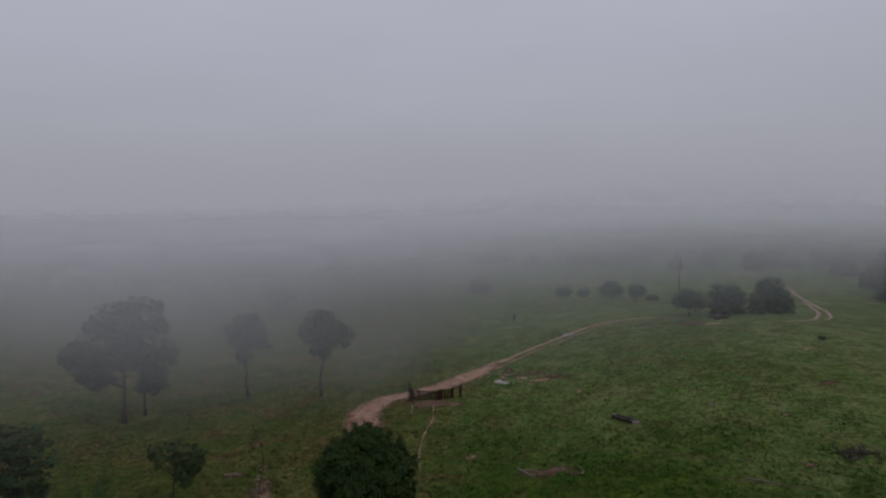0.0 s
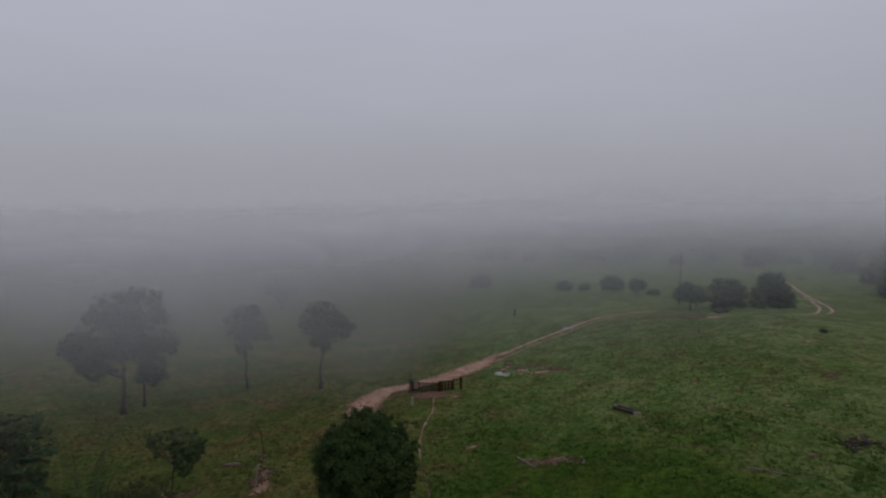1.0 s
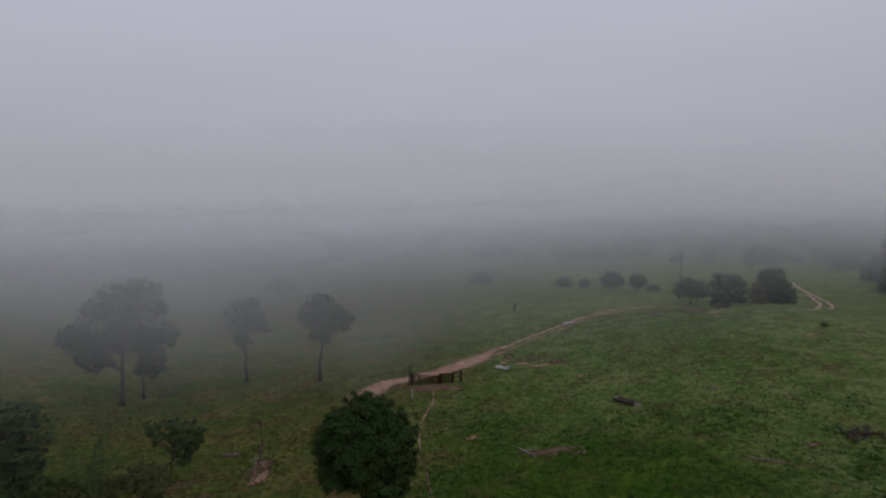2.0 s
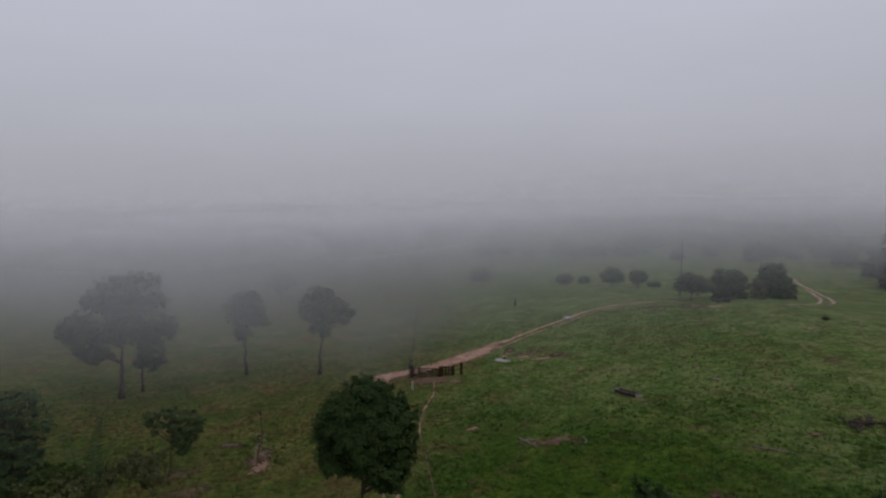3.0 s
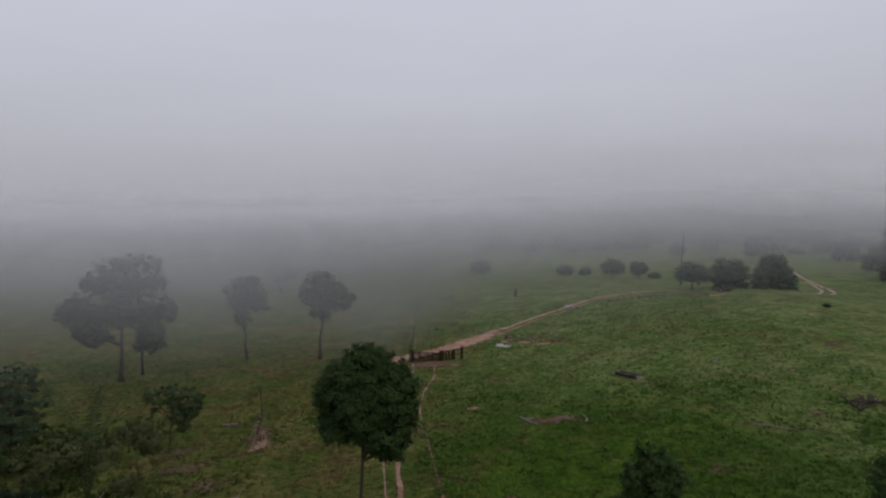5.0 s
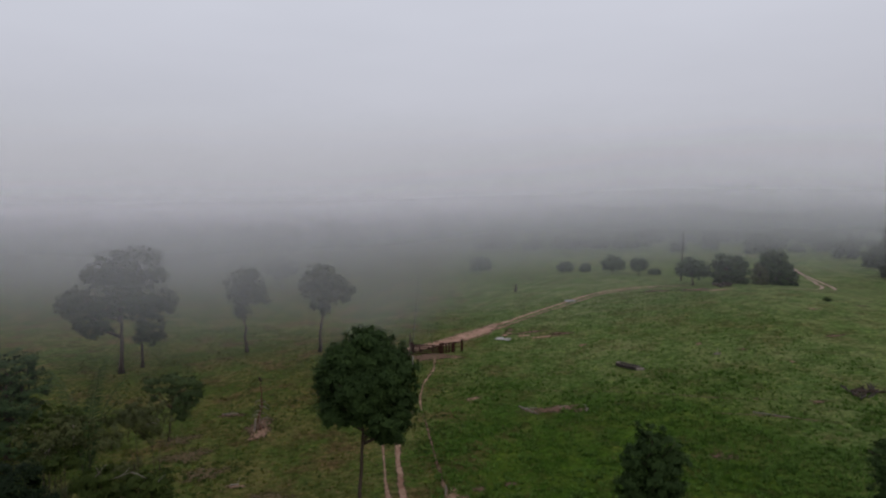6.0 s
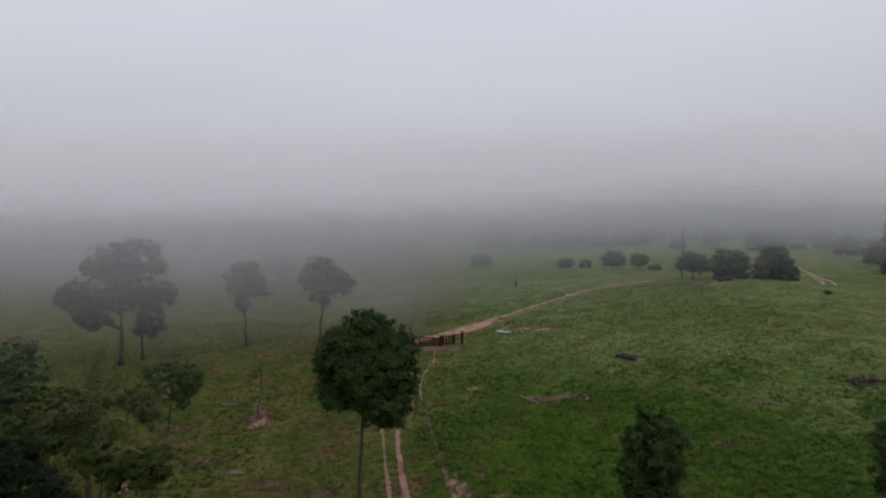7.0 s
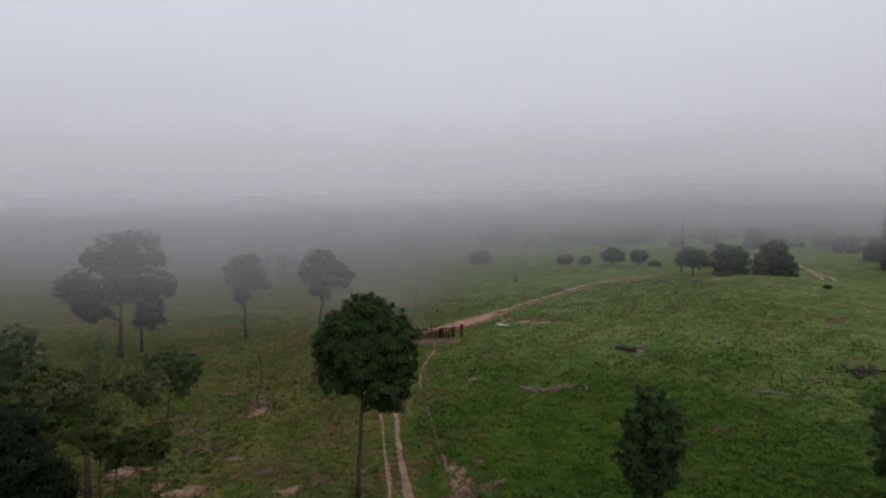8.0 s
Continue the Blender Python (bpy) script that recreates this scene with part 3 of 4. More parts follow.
BARE_NEAR = [  # x, y, half width, half depth, soil
    (-19.3, 62.6, 1.7, 2.0, BROWN_SOIL), (-18.6, 60.4, 1.0, 1.7, PALE_SOIL), (-23.2, 66.2, 1.3, 0.7, BROWN_SOIL), (-17.1, 48.8, 0.9, 0.45, PALE_SOIL), (-18.6, 43.2, 2.0, 1.0, PALE_SOIL),
    (-21.2, 44.2, 0.7, 1.0, PALE_SOIL), (-25.0, 47.4, 1.8, 1.4, PALE_SOIL), (1.9, 41.2, 1.9, 1.5, BROWN_SOIL), (0.6, 44.5, 0.7, 1.2, PALE_SOIL), (2.6, 45.5, 0.5, 0.6, BROWN_SOIL), (1.1, 42.6, 1.0, 1.8, PALE_SOIL), (3.2, 41.6, 1.3, 0.8, BROWN_SOIL), (0.9, 39.6, 1.7, 1.2, BROWN_SOIL),
    (3.1, 67.0, 0.8, 0.6, PALE_SOIL), (36.8, 59.5, 1.1, 0.5, BROWN_SOIL), (22.5, 48.6, 1.5, 0.7, BROWN_SOIL), (11.2, 61.9, 2.6, 1.3, BROWN_SOIL), (13.6, 61.2, 1.0, 0.6, DULL_SOIL),
    (-26.2, 59.6, 2.2, 1.2, DULL_SOIL), (-24.2, 55.6, 2.8, 1.6, DULL_SOIL), (-20.6, 51.6, 2.4, 1.3, DULL_SOIL), (-13.6, 46.2, 2.2, 1.1, DULL_SOIL), (-9.2, 44.0, 1.6, 1.2, DULL_SOIL), (-8.6, 37.5, 1.9, 1.3, DULL_SOIL),
    (-11.0, 42.5, 1.3, 0.8, PALE_SOIL), (5.0, 46.0, 0.6, 0.4, BROWN_SOIL),
]
BARE_FAR = [  # x, y, half width, half depth, soil
    (19.6, 86.4, 0.8, 0.7, PALE_SOIL), (52.4, 81.2, 1.7, 0.6, BROWN_SOIL), (58.2, 95.7, 1.4, 0.5, PALE_SOIL), (67.1, 97.8, 1.1, 0.6, BROWN_SOIL), (-1.2, 86.0, 2.3, 1.5, BROWN_SOIL),
    (1.6, 85.2, 1.2, 0.6, PALE_SOIL), (13.5, 97.2, 2.8, 1.2, BROWN_SOIL), (10.9, 100.0, 1.1, 1.5, BROWN_SOIL), (18.6, 94.0, 2.2, 0.7, BROWN_SOIL), (12.4, 95.2, 1.1, 0.8, RED_SOIL), (15.3, 93.3, 2.4, 0.8, RED_SOIL), (17.6, 94.8, 1.5, 0.7, BROWN_SOIL), (10.4, 98.0, 0.6, 1.3, PALE_SOIL),
    (9.6, 96.6, 0.5, 1.0, RED_SOIL), (43, 123.2, 3.5, 1.5, BROWN_SOIL), (50, 121.0, 4.5, 2.0, BROWN_SOIL), (53.5, 119.0, 3.0, 1.0, RED_SOIL), (76, 121.0, 1.5, 1.2, BROWN_SOIL),
    (34.4, 82.0, 0.6, 0.5, PALE_SOIL), (38.5, 78.0, 1.0, 0.5, BROWN_SOIL), (41.5, 72.0, 0.6, 0.5, PALE_SOIL), (-1.3, 95.6, 0.6, 0.5, RED_SOIL),
]
for i, (x, y, rx, ry, mat) in enumerate(BARE_NEAR + BARE_FAR):
    ob = new("bare_soil", soil_mesh("bare_soil", *blot(x, y, rx, ry, 100 + i, 0.04 + 0.004 * (i % 6), 0.0, 0.35), mat))
    tagged(ob, "bare trodden earth patch in the pasture", "bare soil", kind="structure")
v, f, c = blot(-1.6, 86.4, 2.9, 1.3, 97, 0.075, 0.0, 0.25)
ob = new("bare_soil", soil_mesh("bare_soil", v, f, c + 0.7, BROWN_SOIL))
tagged(ob, "dark trampled mud in front of the gate", "bare soil", kind="structure")
for i, (x, y, rx, ry) in enumerate(((8.9, 94.0, 0.8, 0.75), (9.9, 93.6, 0.4, 0.3), (25.4, 121.2, 1.0, 1.0))):
    ob = new("puddle", raw_mesh("puddle", *blot(x, y, rx, ry, 200 + i, 0.0, 0.1, 0.5, float(land(x, y)) + 0.12)[:2], WATER, True))
    tagged(ob, "pale rain puddle beside the red track", "puddle", kind="structure")

# ---- trees of the near pasture ----
TOP_LOBES = [(0.4, -0.2, 10.6, 2.7, 2.6, 2.9), (0.4, -0.5, 12.7, 1.7, 1.8, 1.45), (-1.0, -0.6, 11.8, 1.6, 1.7, 1.5), (1.7, -0.6, 11.8, 1.5, 1.7, 1.5), (-1.8, -0.3, 10.8, 1.4, 1.5, 1.5), (2.6, -0.3, 10.9, 1.3, 1.5, 1.5), (0.2, -1.6, 9.8, 1.7, 1.2, 1.7), (-0.2, 1.4, 9.6, 1.9, 1.4, 2.0), (1.2, -0.8, 9.9, 1.4, 1.2, 1.4)]
LOW_LOBES = [(-1.9, 0.2, 9.2, 1.25, 1.4, 1.1), (2.5, -0.5, 9.2, 1.3, 1.4, 1.3), (1.6, -1.0, 7.9, 1.4, 1.3, 1.1), (2.3, 0.4, 7.5, 1.0, 1.2, 0.9), (1.2, 0.2, 7.0, 1.1, 1.1, 0.8), (2.1, -0.2, 6.7, 0.8, 1.0, 0.6), (0.3, -0.9, 8.8, 1.5, 1.3, 1.5), (1.0, -0.2, 6.5, 0.7, 0.9, 0.5), (-1.7, -0.6, 7.9, 0.9, 0.9, 0.6), (-2.2, -0.3, 8.5, 0.9, 1.0, 0.6), (-1.2, 0.1, 7.4, 0.45, 0.6, 0.35), (-2.5, 0.1, 7.8, 0.4, 0.6, 0.3)]
tree(-5.6, 41.0, [(-0.35, 0, 8.4, 0.16, 0.05, -0.3)],
     TOP_LOBES + LOW_LOBES,
     LEAF_DARK, "tall dense dark green tree beside the wheel ruts", 11, clump=0.42, per=112, size=0.11, fill=1.25, flat=0.72)
tree(11.9, 34.6, [(0, 0, 6.0, 0.15, 0.1, 0)],
     [(-0.2, 0, 7.3, 0.95, 1.0, 1.2), (0.6, 0, 6.5, 1.1, 1.1, 1.1), (-0.8, 0.1, 6.2, 1.1, 1.1, 1.1), (1.3, 0, 6.2, 0.75, 0.9, 0.9), (0.2, -0.4, 5.4, 1.5, 1.3, 1.2), (-0.9, 0.2, 4.8, 1.15, 1.1, 1.0), (0.9, 0.2, 4.7, 1.0, 1.0, 0.9), (-1.1, 0, 4.2, 0.95, 1.0, 0.8), (-0.2, 0, 3.9, 1.2, 1.0, 0.8), (0.8, 0, 4.0, 0.8, 0.8, 0.7), (-0.9, 0.1, 3.5, 0.9, 0.9, 0.8), (0.0, -0.2, 3.1, 1.15, 1.0, 0.9), (0.8, 0.1, 3.3, 0.8, 0.8, 0.8), (-0.2, 0, 2.3, 0.9, 0.8, 0.8)],
     LEAF_DARK, "slender upright dark green tree in the lush grass", 12, clump=0.32, per=58, size=0.09, fill=0.95, flat=0.72)
tree(26.5, 34.9, [(0, 0, 5.4, 0.16, 0.1, 0)],
     [(-0.2, 0, 6.3, 1.2, 1.1, 1.2), (-1.1, 0, 5.6, 1.0, 1.1, 1.0), (0.9, 0, 5.2, 1.2, 1.2, 1.4), (0.0, -0.4, 4.2, 1.6, 1.4, 1.3), (-0.4, 0.2, 3.2, 1.3, 1.3, 1.1), (0.5, 0.2, 2.4, 1.3, 1.3, 1.0)],
     LEAF_DARK, "small dark green tree on the pasture's edge", 13, clump=0.44, per=100, size=0.08, fill=1.1, flat=0.5)
rng = np.random.default_rng(5)
tree(-27.3, 59.4, [(0, 0, 3.4, 0.1, 0.3, 0)],
     [(-1.2, 0, 6.1, 1.1, 1.1, 0.3), (0.4, 0.2, 6.3, 1.3, 1.3, 0.35), (2.0, 0, 6.0, 1.4, 1.3, 0.35), (3.1, 0.1, 5.6, 0.7, 0.8, 0.25), (-2.1, 0, 5.3, 0.6, 0.7, 0.18), (-0.8, -0.2, 5.2, 0.9, 1.0, 0.25), (0.8, -0.3, 5.2, 1.1, 1.1, 0.35), (2.3, -0.2, 4.9, 1.1, 1.1, 0.4), (1.5, -0.3, 3.7, 1.0, 1.0, 0.75), (2.3, 0, 4.0, 0.7, 0.8, 0.55), (0.9, -0.2, 3.1, 0.55, 0.6, 0.35), (-1.4, 0.1, 4.3, 0.5, 0.6, 0.18), (1.3, -0.2, 4.4, 1.3, 1.2, 0.4), (1.6, 0, 2.6, 0.8, 0.8, 0.5), (2.9, 0, 4.8, 0.8, 0.8, 0.4)],
     LEAF_FEATHER, "small flat-topped tree with thin layered foliage", 14, clump=0.26, per=34, size=0.095, fill=0.78)
tree(-40.5, 55.5, [(0, 0, 7.0, 0.25, 0.2, 0)],
     [(0.5, 0, 8.7, 2.8, 2.6, 1.9), (2.4, 0, 7.0, 1.9, 2, 1.4), (-2.4, 0, 8.4, 2.2, 2, 1.8), (1.2, -0.6, 5.4, 2.3, 2, 1.5), (-1.5, 0.5, 6.0, 2.5, 2.2, 2.0), (2.2, 0.3, 4.2, 1.5, 1.5, 1.2), (0.8, 0.2, 3.2, 2.4, 2.0, 1.6), (2.6, -0.2, 2.2, 1.5, 1.4, 1.3), (-1.6, 0.2, 3.6, 2.2, 2.0, 1.8), (1.0, -0.5, 1.4, 2.0, 1.6, 1.2)],
     LEAF_HAZED, "broad leafy tree on the hazy side of the field", 15, clump=0.55, per=64, size=0.12, fill=0.75, flat=0.45)
# the thicket of low trees below the camera's left
tree(-18.5, 25.0, [(0, 0, 7.6, 0.22, 0.2, 0)],
     [(0.3, 0, 10.5, 1.5, 1.5, 1.4), (-1.3, 0, 10.2, 1.6, 1.6, 1.5), (1.4, -0.2, 9.4, 1.2, 1.2, 1.2), (2.2, 0, 8.2, 0.9, 1.0, 1.0), (1.2, 0.3, 7.7, 1.7, 1.6, 1.4), (-0.2, -0.3, 8.4, 1.9, 1.6, 1.5), (1.6, 0, 6.4, 1.5, 1.4, 1.2), (0.0, 0, 6.2, 2.1, 1.7, 1.5), (2.4, -0.1, 7.0, 0.8, 0.9, 0.9), (2.0, 0.2, 5.2, 1.2, 1.2, 1.0)],
     LEAF_SHADED, "dense very dark tree at the edge of a thicket", 16, clump=0.44, per=90, size=0.085, fill=1.5, flat=0.5)


def palm(x, y, seed, count=18, length=8.2):
    """A young palm: long upright fronds that arch outwards from a short stem."""
    r = np.random.default_rng(seed)
    ob = thing("palm", x, y, "young palm with long arching upright fronds", "palm")
    raw_part("stem", *tube([(0, 0, -0.3), (0, 0, 1.6), (0, 0, 3.4)], [0.26, 0.2, 0.17], 9), BARK, ob)
    for k in range(count):
        t = 2 * math.pi * (k + r.uniform(-0.3, 0.3)) / count
        out, ln = r.uniform(0.25, 0.75), length * r.uniform(0.75, 1.12)
        spine = []
        for i in range(13):
            u = i / 12
            rad = out * ln * (0.25 * u + 0.55 * u ** 3)
            spine.append(Vector((math.cos(t) * rad, math.sin(t) * rad, 3.0 + ln * (u - 0.28 * out * u ** 4))))
        verts, faces = tube(spine, [0.06 - 0.0045 * i for i in range(13)], 5)
        side = Vector((-math.sin(t), math.cos(t), 0))
        for i in range(36):
            u = 0.22 + 0.77 * i / 35
            f = u * 12
            a = spine[int(f)].lerp(spine[min(12, int(f) + 1)], f - int(f))
            d = (spine[min(12, int(f) + 1)] - spine[int(f)]).normalized()
            for sgn in (-1, 1):
                w = 0.95 * math.sin(math.pi * min(1, 0.15 + 0.85 * u)) + 0.15
                tip = a + side * sgn * w * 0.75 + d * w * 0.55 + Vector((0, 0, -0.28 * w * r.uniform(0.5, 1.5)))
                mid = a.lerp(tip, 0.45) + Vector((0, 0, 0.05))
                b = len(verts)
                verts += [tuple(a), tuple(mid + d * 0.04), tuple(tip), tuple(mid - d * 0.04)]
                faces.append((b, b + 1, b + 2, b + 3))
        raw_part("frond", verts, faces, LEAF_HAZED, ob)
    return ob


palm(-25.2, 42.3, 51, 9, 9.0)
umbrella = tree(-16.0, 27.3, [(0, 0, 8.8, 0.075, 0.35, 0.1), (0.2, 0.2, 8.9, 0.06, 1.1, 0.2)],
     [(0.4, 0, 10.1, 0.9, 0.9, 0.3), (-0.5, 0.1, 9.7, 0.6, 0.7, 0.35), (0.25, -0.2, 9.5, 0.8, 0.8, 0.4), (0.9, 0, 9.3, 0.6, 0.7, 0.5), (1.0, -0.1, 8.5, 0.35, 0.4, 0.4), (2.4, 0, 9.5, 1.0, 0.9, 0.6), (2.9, 0.1, 9.85, 0.6, 0.7, 0.4), (1.9, 0.1, 9.8, 0.6, 0.7, 0.3), (2.4, -0.2, 8.85, 0.7, 0.7, 0.5), (3.2, 0, 9.1, 0.4, 0.5, 0.4), (1.6, 0, 9.2, 0.5, 0.6, 0.4), (0.4, 0.2, 9.0, 0.5, 0.5, 0.35)],
     LEAF_OLIVE, "crooked flat-topped small tree with clumped olive leaves and bare twigs", 19, clump=0.22, per=60, size=0.065, fill=0.95)
for k, (x0, z0, x1, z1) in enumerate(((0.2, 10.0, 0.85, 10.75), (0.5, 10.35, 0.35, 10.7), (0.9, 10.0, 2.0, 10.4), (1.5, 10.2, 1.9, 10.6), (1.9, 10.35, 2.6, 10.15), (3.1, 9.9, 3.5, 10.3))):
    raw_part("twig", *tube(bent(np.random.default_rng(91 + k), (x0, -0.3, z0), (x1, -0.4, z1), 5, 0.045), [0.02, 0.019, 0.017, 0.014, 0.01, 0.006], 5), BARK_PALE, umbrella, "bare pale twig")
# thin brush that closes into one broken canopy, with dead wood in it
SCRUB = [  # x, y, top, lean
    (-22.4, 33.6, 11.4, 0.3), (-21.2, 32.4, 11.2, -0.2), (-20.0, 33.4, 11.4, 0.3), (-20.6, 31.4, 10.2, 0.2),
    (-21.0, 41.6, 9.5, -0.4), (-19.8, 40.8, 9.0, 0.5), (-24.6, 38.6, 9.6, 0.2),
]
for i, (x, y, top, lean) in enumerate(SCRUB):
    layers = [(rng.uniform(-1.3, 1.3), rng.uniform(-1.2, 1.2), top - 0.25 - abs(rng.normal(0, 0.85)), rng.uniform(0.7, 1.5), rng.uniform(0.6, 1.3), rng.uniform(0.08, 0.2)) for _ in range(8)]
    brush = tree(x, y, [(0, 0, top - 2.2, 0.035, lean, 0), (0.3, 0.2, top - 2.6, 0.03, lean - 0.7, 0.3)], layers, LEAF_DUSTY if i % 3 else LEAF_OLIVE, "thin scrubby tree with sparse flat layers of dull leaves", 240 + i, clump=0.24, per=36, size=0.08, fill=0.44, group="scrubby trees of the thicket")
    for k in range(3):
        x0, z0 = rng.uniform(-1.2, 0.8), top - rng.uniform(0.2, 1.4)
        raw_part("twig", *tube(bent(rng, (x0, -0.4, z0), (x0 + rng.uniform(-0.4, 0.9), -0.5, z0 + rng.uniform(0.0, 0.7)), 4, 0.08), [0.02, 0.018, 0.015, 0.011, 0.006], 5), BARK_PALE, brush, "bare pale twig")
    if i == 2:
        raw_part("snag", *tube(bent(rng, (-0.2, -0.7, top - 2.0), (-0.15, -0.7, top - 0.6), 4, 0.03), [0.045, 0.042, 0.038, 0.03, 0.02], 6), BARK_PALE, brush, "upright pale dead stem")
for i, (x, y, w, h) in enumerate(((-29.5, 45.0, 3.6, 2.4), (-27.0, 50.5, 3.0, 1.8), (-33.5, 50.0, 4.4, 3.2), (-32.0, 57.5, 3.0, 1.6))):
    tree(x, y, [(0, 0, h * 0.6, 0.06, 0.1, 0)], round_lobes(rng, w, h * 0.25, h, 6), LEAF_DUSTY, "low straggling bush with thin leaves", 220 + i, clump=0.3, per=36, size=0.085, fill=0.5, category="bush", name="bush", group="bushes of the thicket")

# ---- trees that stand in the fog ----
tree(-45.2, 84.4, [(0, 0, 8.6, 0.34, 0.15, 0), (1.5, 3.0, 8.0, 0.22, 1.9, 2.6)],
     [(2.3, 1, 15.2, 3.6, 3.6, 2.7), (-0.9, 0.6, 15.0, 3.0, 3.2, 2.4), (-3.4, 0.5, 13.6, 2.3, 2.6, 1.8), (-6.9, 0.2, 9.0, 1.7, 1.8, 1.4), (-3.4, -0.4, 6.2, 1.9, 1.9, 1.2), (3.9, 1.2, 5.2, 1.7, 1.8, 1.6), (2.6, 1.0, 4.9, 1.2, 1.3, 1.0), (6.4, 0.2, 9.8, 1.5, 1.5, 1.1), (0.8, 0.5, 12.0, 3.2, 3.2, 2.2), (-5.9, 0, 10.2, 2.8, 2.8, 1.9), (-4.2, -0.5, 7.7, 2.7, 2.6, 2.0), (-2.2, -0.3, 6.3, 1.8, 1.8, 1.0), (5.8, 0, 10.5, 2.2, 2.2, 1.6), (7.0, 0, 9.3, 0.9, 1.0, 0.8), (3.1, 0.5, 9.2, 2.7, 2.4, 2.0), (3.8, 0.8, 6.3, 2.1, 2.2, 2.4), (5.0, 0.4, 13.6, 1.7, 1.8, 1.2), (-1.8, -0.2, 9.3, 2.2, 2.0, 1.6), (0.4, 0.2, 9.2, 1.6, 1.6, 1.3)],
     LEAF_GREY_HAZED, "huge spreading tree with two trunks, pale in the fog", 31, clump=0.52, per=50, size=0.16, fill=0.74, flat=0.75)
tree(-31.0, 95.0, [(0, 0, 8.0, 0.24, -0.5, 0)],
     [(0.0, 0, 11.9, 2.5, 2.4, 1.4), (-1.9, 0, 10.6, 1.8, 1.8, 1.4), (1.7, 0, 10.2, 2.0, 1.8, 1.3), (-0.7, -0.2, 7.6, 1.4, 1.4, 1.9), (-2.2, 0.2, 8.6, 1.2, 1.2, 0.9), (3.2, 0, 8.4, 0.9, 0.9, 0.6), (0.4, 0.3, 9.4, 1.7, 1.7, 1.1), (-0.5, 0.1, 6.3, 1.3, 1.3, 1.2), (1.6, 0.2, 8.6, 1.4, 1.4, 1.0), (0.6, 0.2, 12.2, 1.6, 1.6, 1.2)],
     LEAF_GREY_HAZED, "tall slim tree with a tufted crown, pale in the fog", 32, clump=0.4, per=42, size=0.13, fill=0.72, flat=0.75)
tree(-19.2, 93.4, [(0, 0, 8.8, 0.26, 0.5, 0)],
     [(0.4, 0, 12.4, 2.4, 2.2, 1.4), (-1.5, 0, 11.2, 1.6, 1.6, 1.4), (2.0, 0, 10.8, 2.0, 2.0, 1.4), (-1.4, 0, 9.2, 1.5, 1.5, 1.0), (1.1, 0, 8.7, 1.7, 1.6, 1.2), (3.6, 0.3, 10.2, 1.4, 1.4, 0.9), (4.4, 0.6, 9.4, 1.3, 1.3, 0.8), (0.4, -0.2, 10.2, 1.7, 1.6, 1.2), (-0.2, 0.1, 7.6, 1.5, 1.5, 1.2), (0.8, 0.2, 6.7, 1.3, 1.3, 1.0), (3.4, 0.4, 8.3, 1.5, 1.5, 1.0), (-2.3, 0, 10.0, 1.1, 1.1, 0.9)],
     LEAF_GREY_HAZED, "tall slim round-headed tree, pale in the fog", 33, clump=0.4, per=42, size=0.13, fill=0.72, flat=0.75)

tree(-47, 176, [(0, 0, 5.4, 0.25, 0, 0)], round_lobes(rng, 9.5, 2.4, 9.5, 8), LEAF_GREY_HAZED, "faint tree shape deep in the fog", 40, clump=0.8, per=26, size=0.36)

# ---- the clump on the rise and the trees behind it ----
CLUMP = [  # x, y, width, underside, top, leaves, words
    (53.2, 130.4, 7.6, 2.1, 5.4, LEAF_HAZED, "umbrella-shaped small tree on the rise"),
    (61.2, 133.0, 6.4, -0.4, 6.8, LEAF_HAZED, "dense leafy bushy tree in a clump"),
    (65.3, 136.0, 5.8, -0.6, 6.9, LEAF_HAZED, "dense bushy green tree in a clump"),
    (71.0, 137.0, 3.6, -0.6, 5.0, LEAF_DUSTY, "pale leafy bush between the dark trees"),
    (77.2, 143.0, 8.2, -0.8, 8.4, LEAF_DARK, "large round very dark tree in a clump"),
    (82.4, 146.0, 5.0, -0.6, 5.2, LEAF_HAZED, "low dark tree at the end of the clump"),
]
for i, (x, y, w, z0, z1, leaf, words) in enumerate(CLUMP):
    lobes = dome_lobes(np.random.default_rng(600 + i), w, z0, z1)
    if w > 8:  # a full round head
        lobes += [(0.24 * w * math.cos(k), 0.24 * w * math.sin(k), z1 - 2.1, 0.2 * w, 0.2 * w, 1.5) for k in (0.3, 1.9, 3.4, 5.0)]
    tree(x, y, [(0, 0, max(1.8, z0 + 0.45 * (z1 - z0)), 0.2, 0.1, 0)], lobes, leaf, words, 60 + i, clump=0.5, per=34, size=0.22, fill=0.75, group="trees on the rise", flat=0.55)
BUSHES = [(35.5, 178.0, 5.4, 0.4, 3.0), (40.6, 175.0, 3.2, 0.2, 2.2), (45.6, 164.5, 7.4, 1.4, 5.2), (50.9, 159.0, 5.2, 1.6, 5.0), (55.6, 161.0, 3.0, 0.1, 1.4), (12.2, 201.5, 9.0, 0.4, 5.4)]
for i, (x, y, w, z0, z1) in enumerate(BUSHES):
    tree(x, y, [(0, 0, z0 + 0.4 * (z1 - z0) + 0.3, 0.14, 0, 0)], dome_lobes(rng, w * 0.88, z0, z1 * 0.86), LEAF_HAZED, "round bushy tree standing alone in the far pasture", 70 + i, clump=0.7, per=36, size=0.28, fill=0.8, group="scattered pasture trees", flat=0.55)
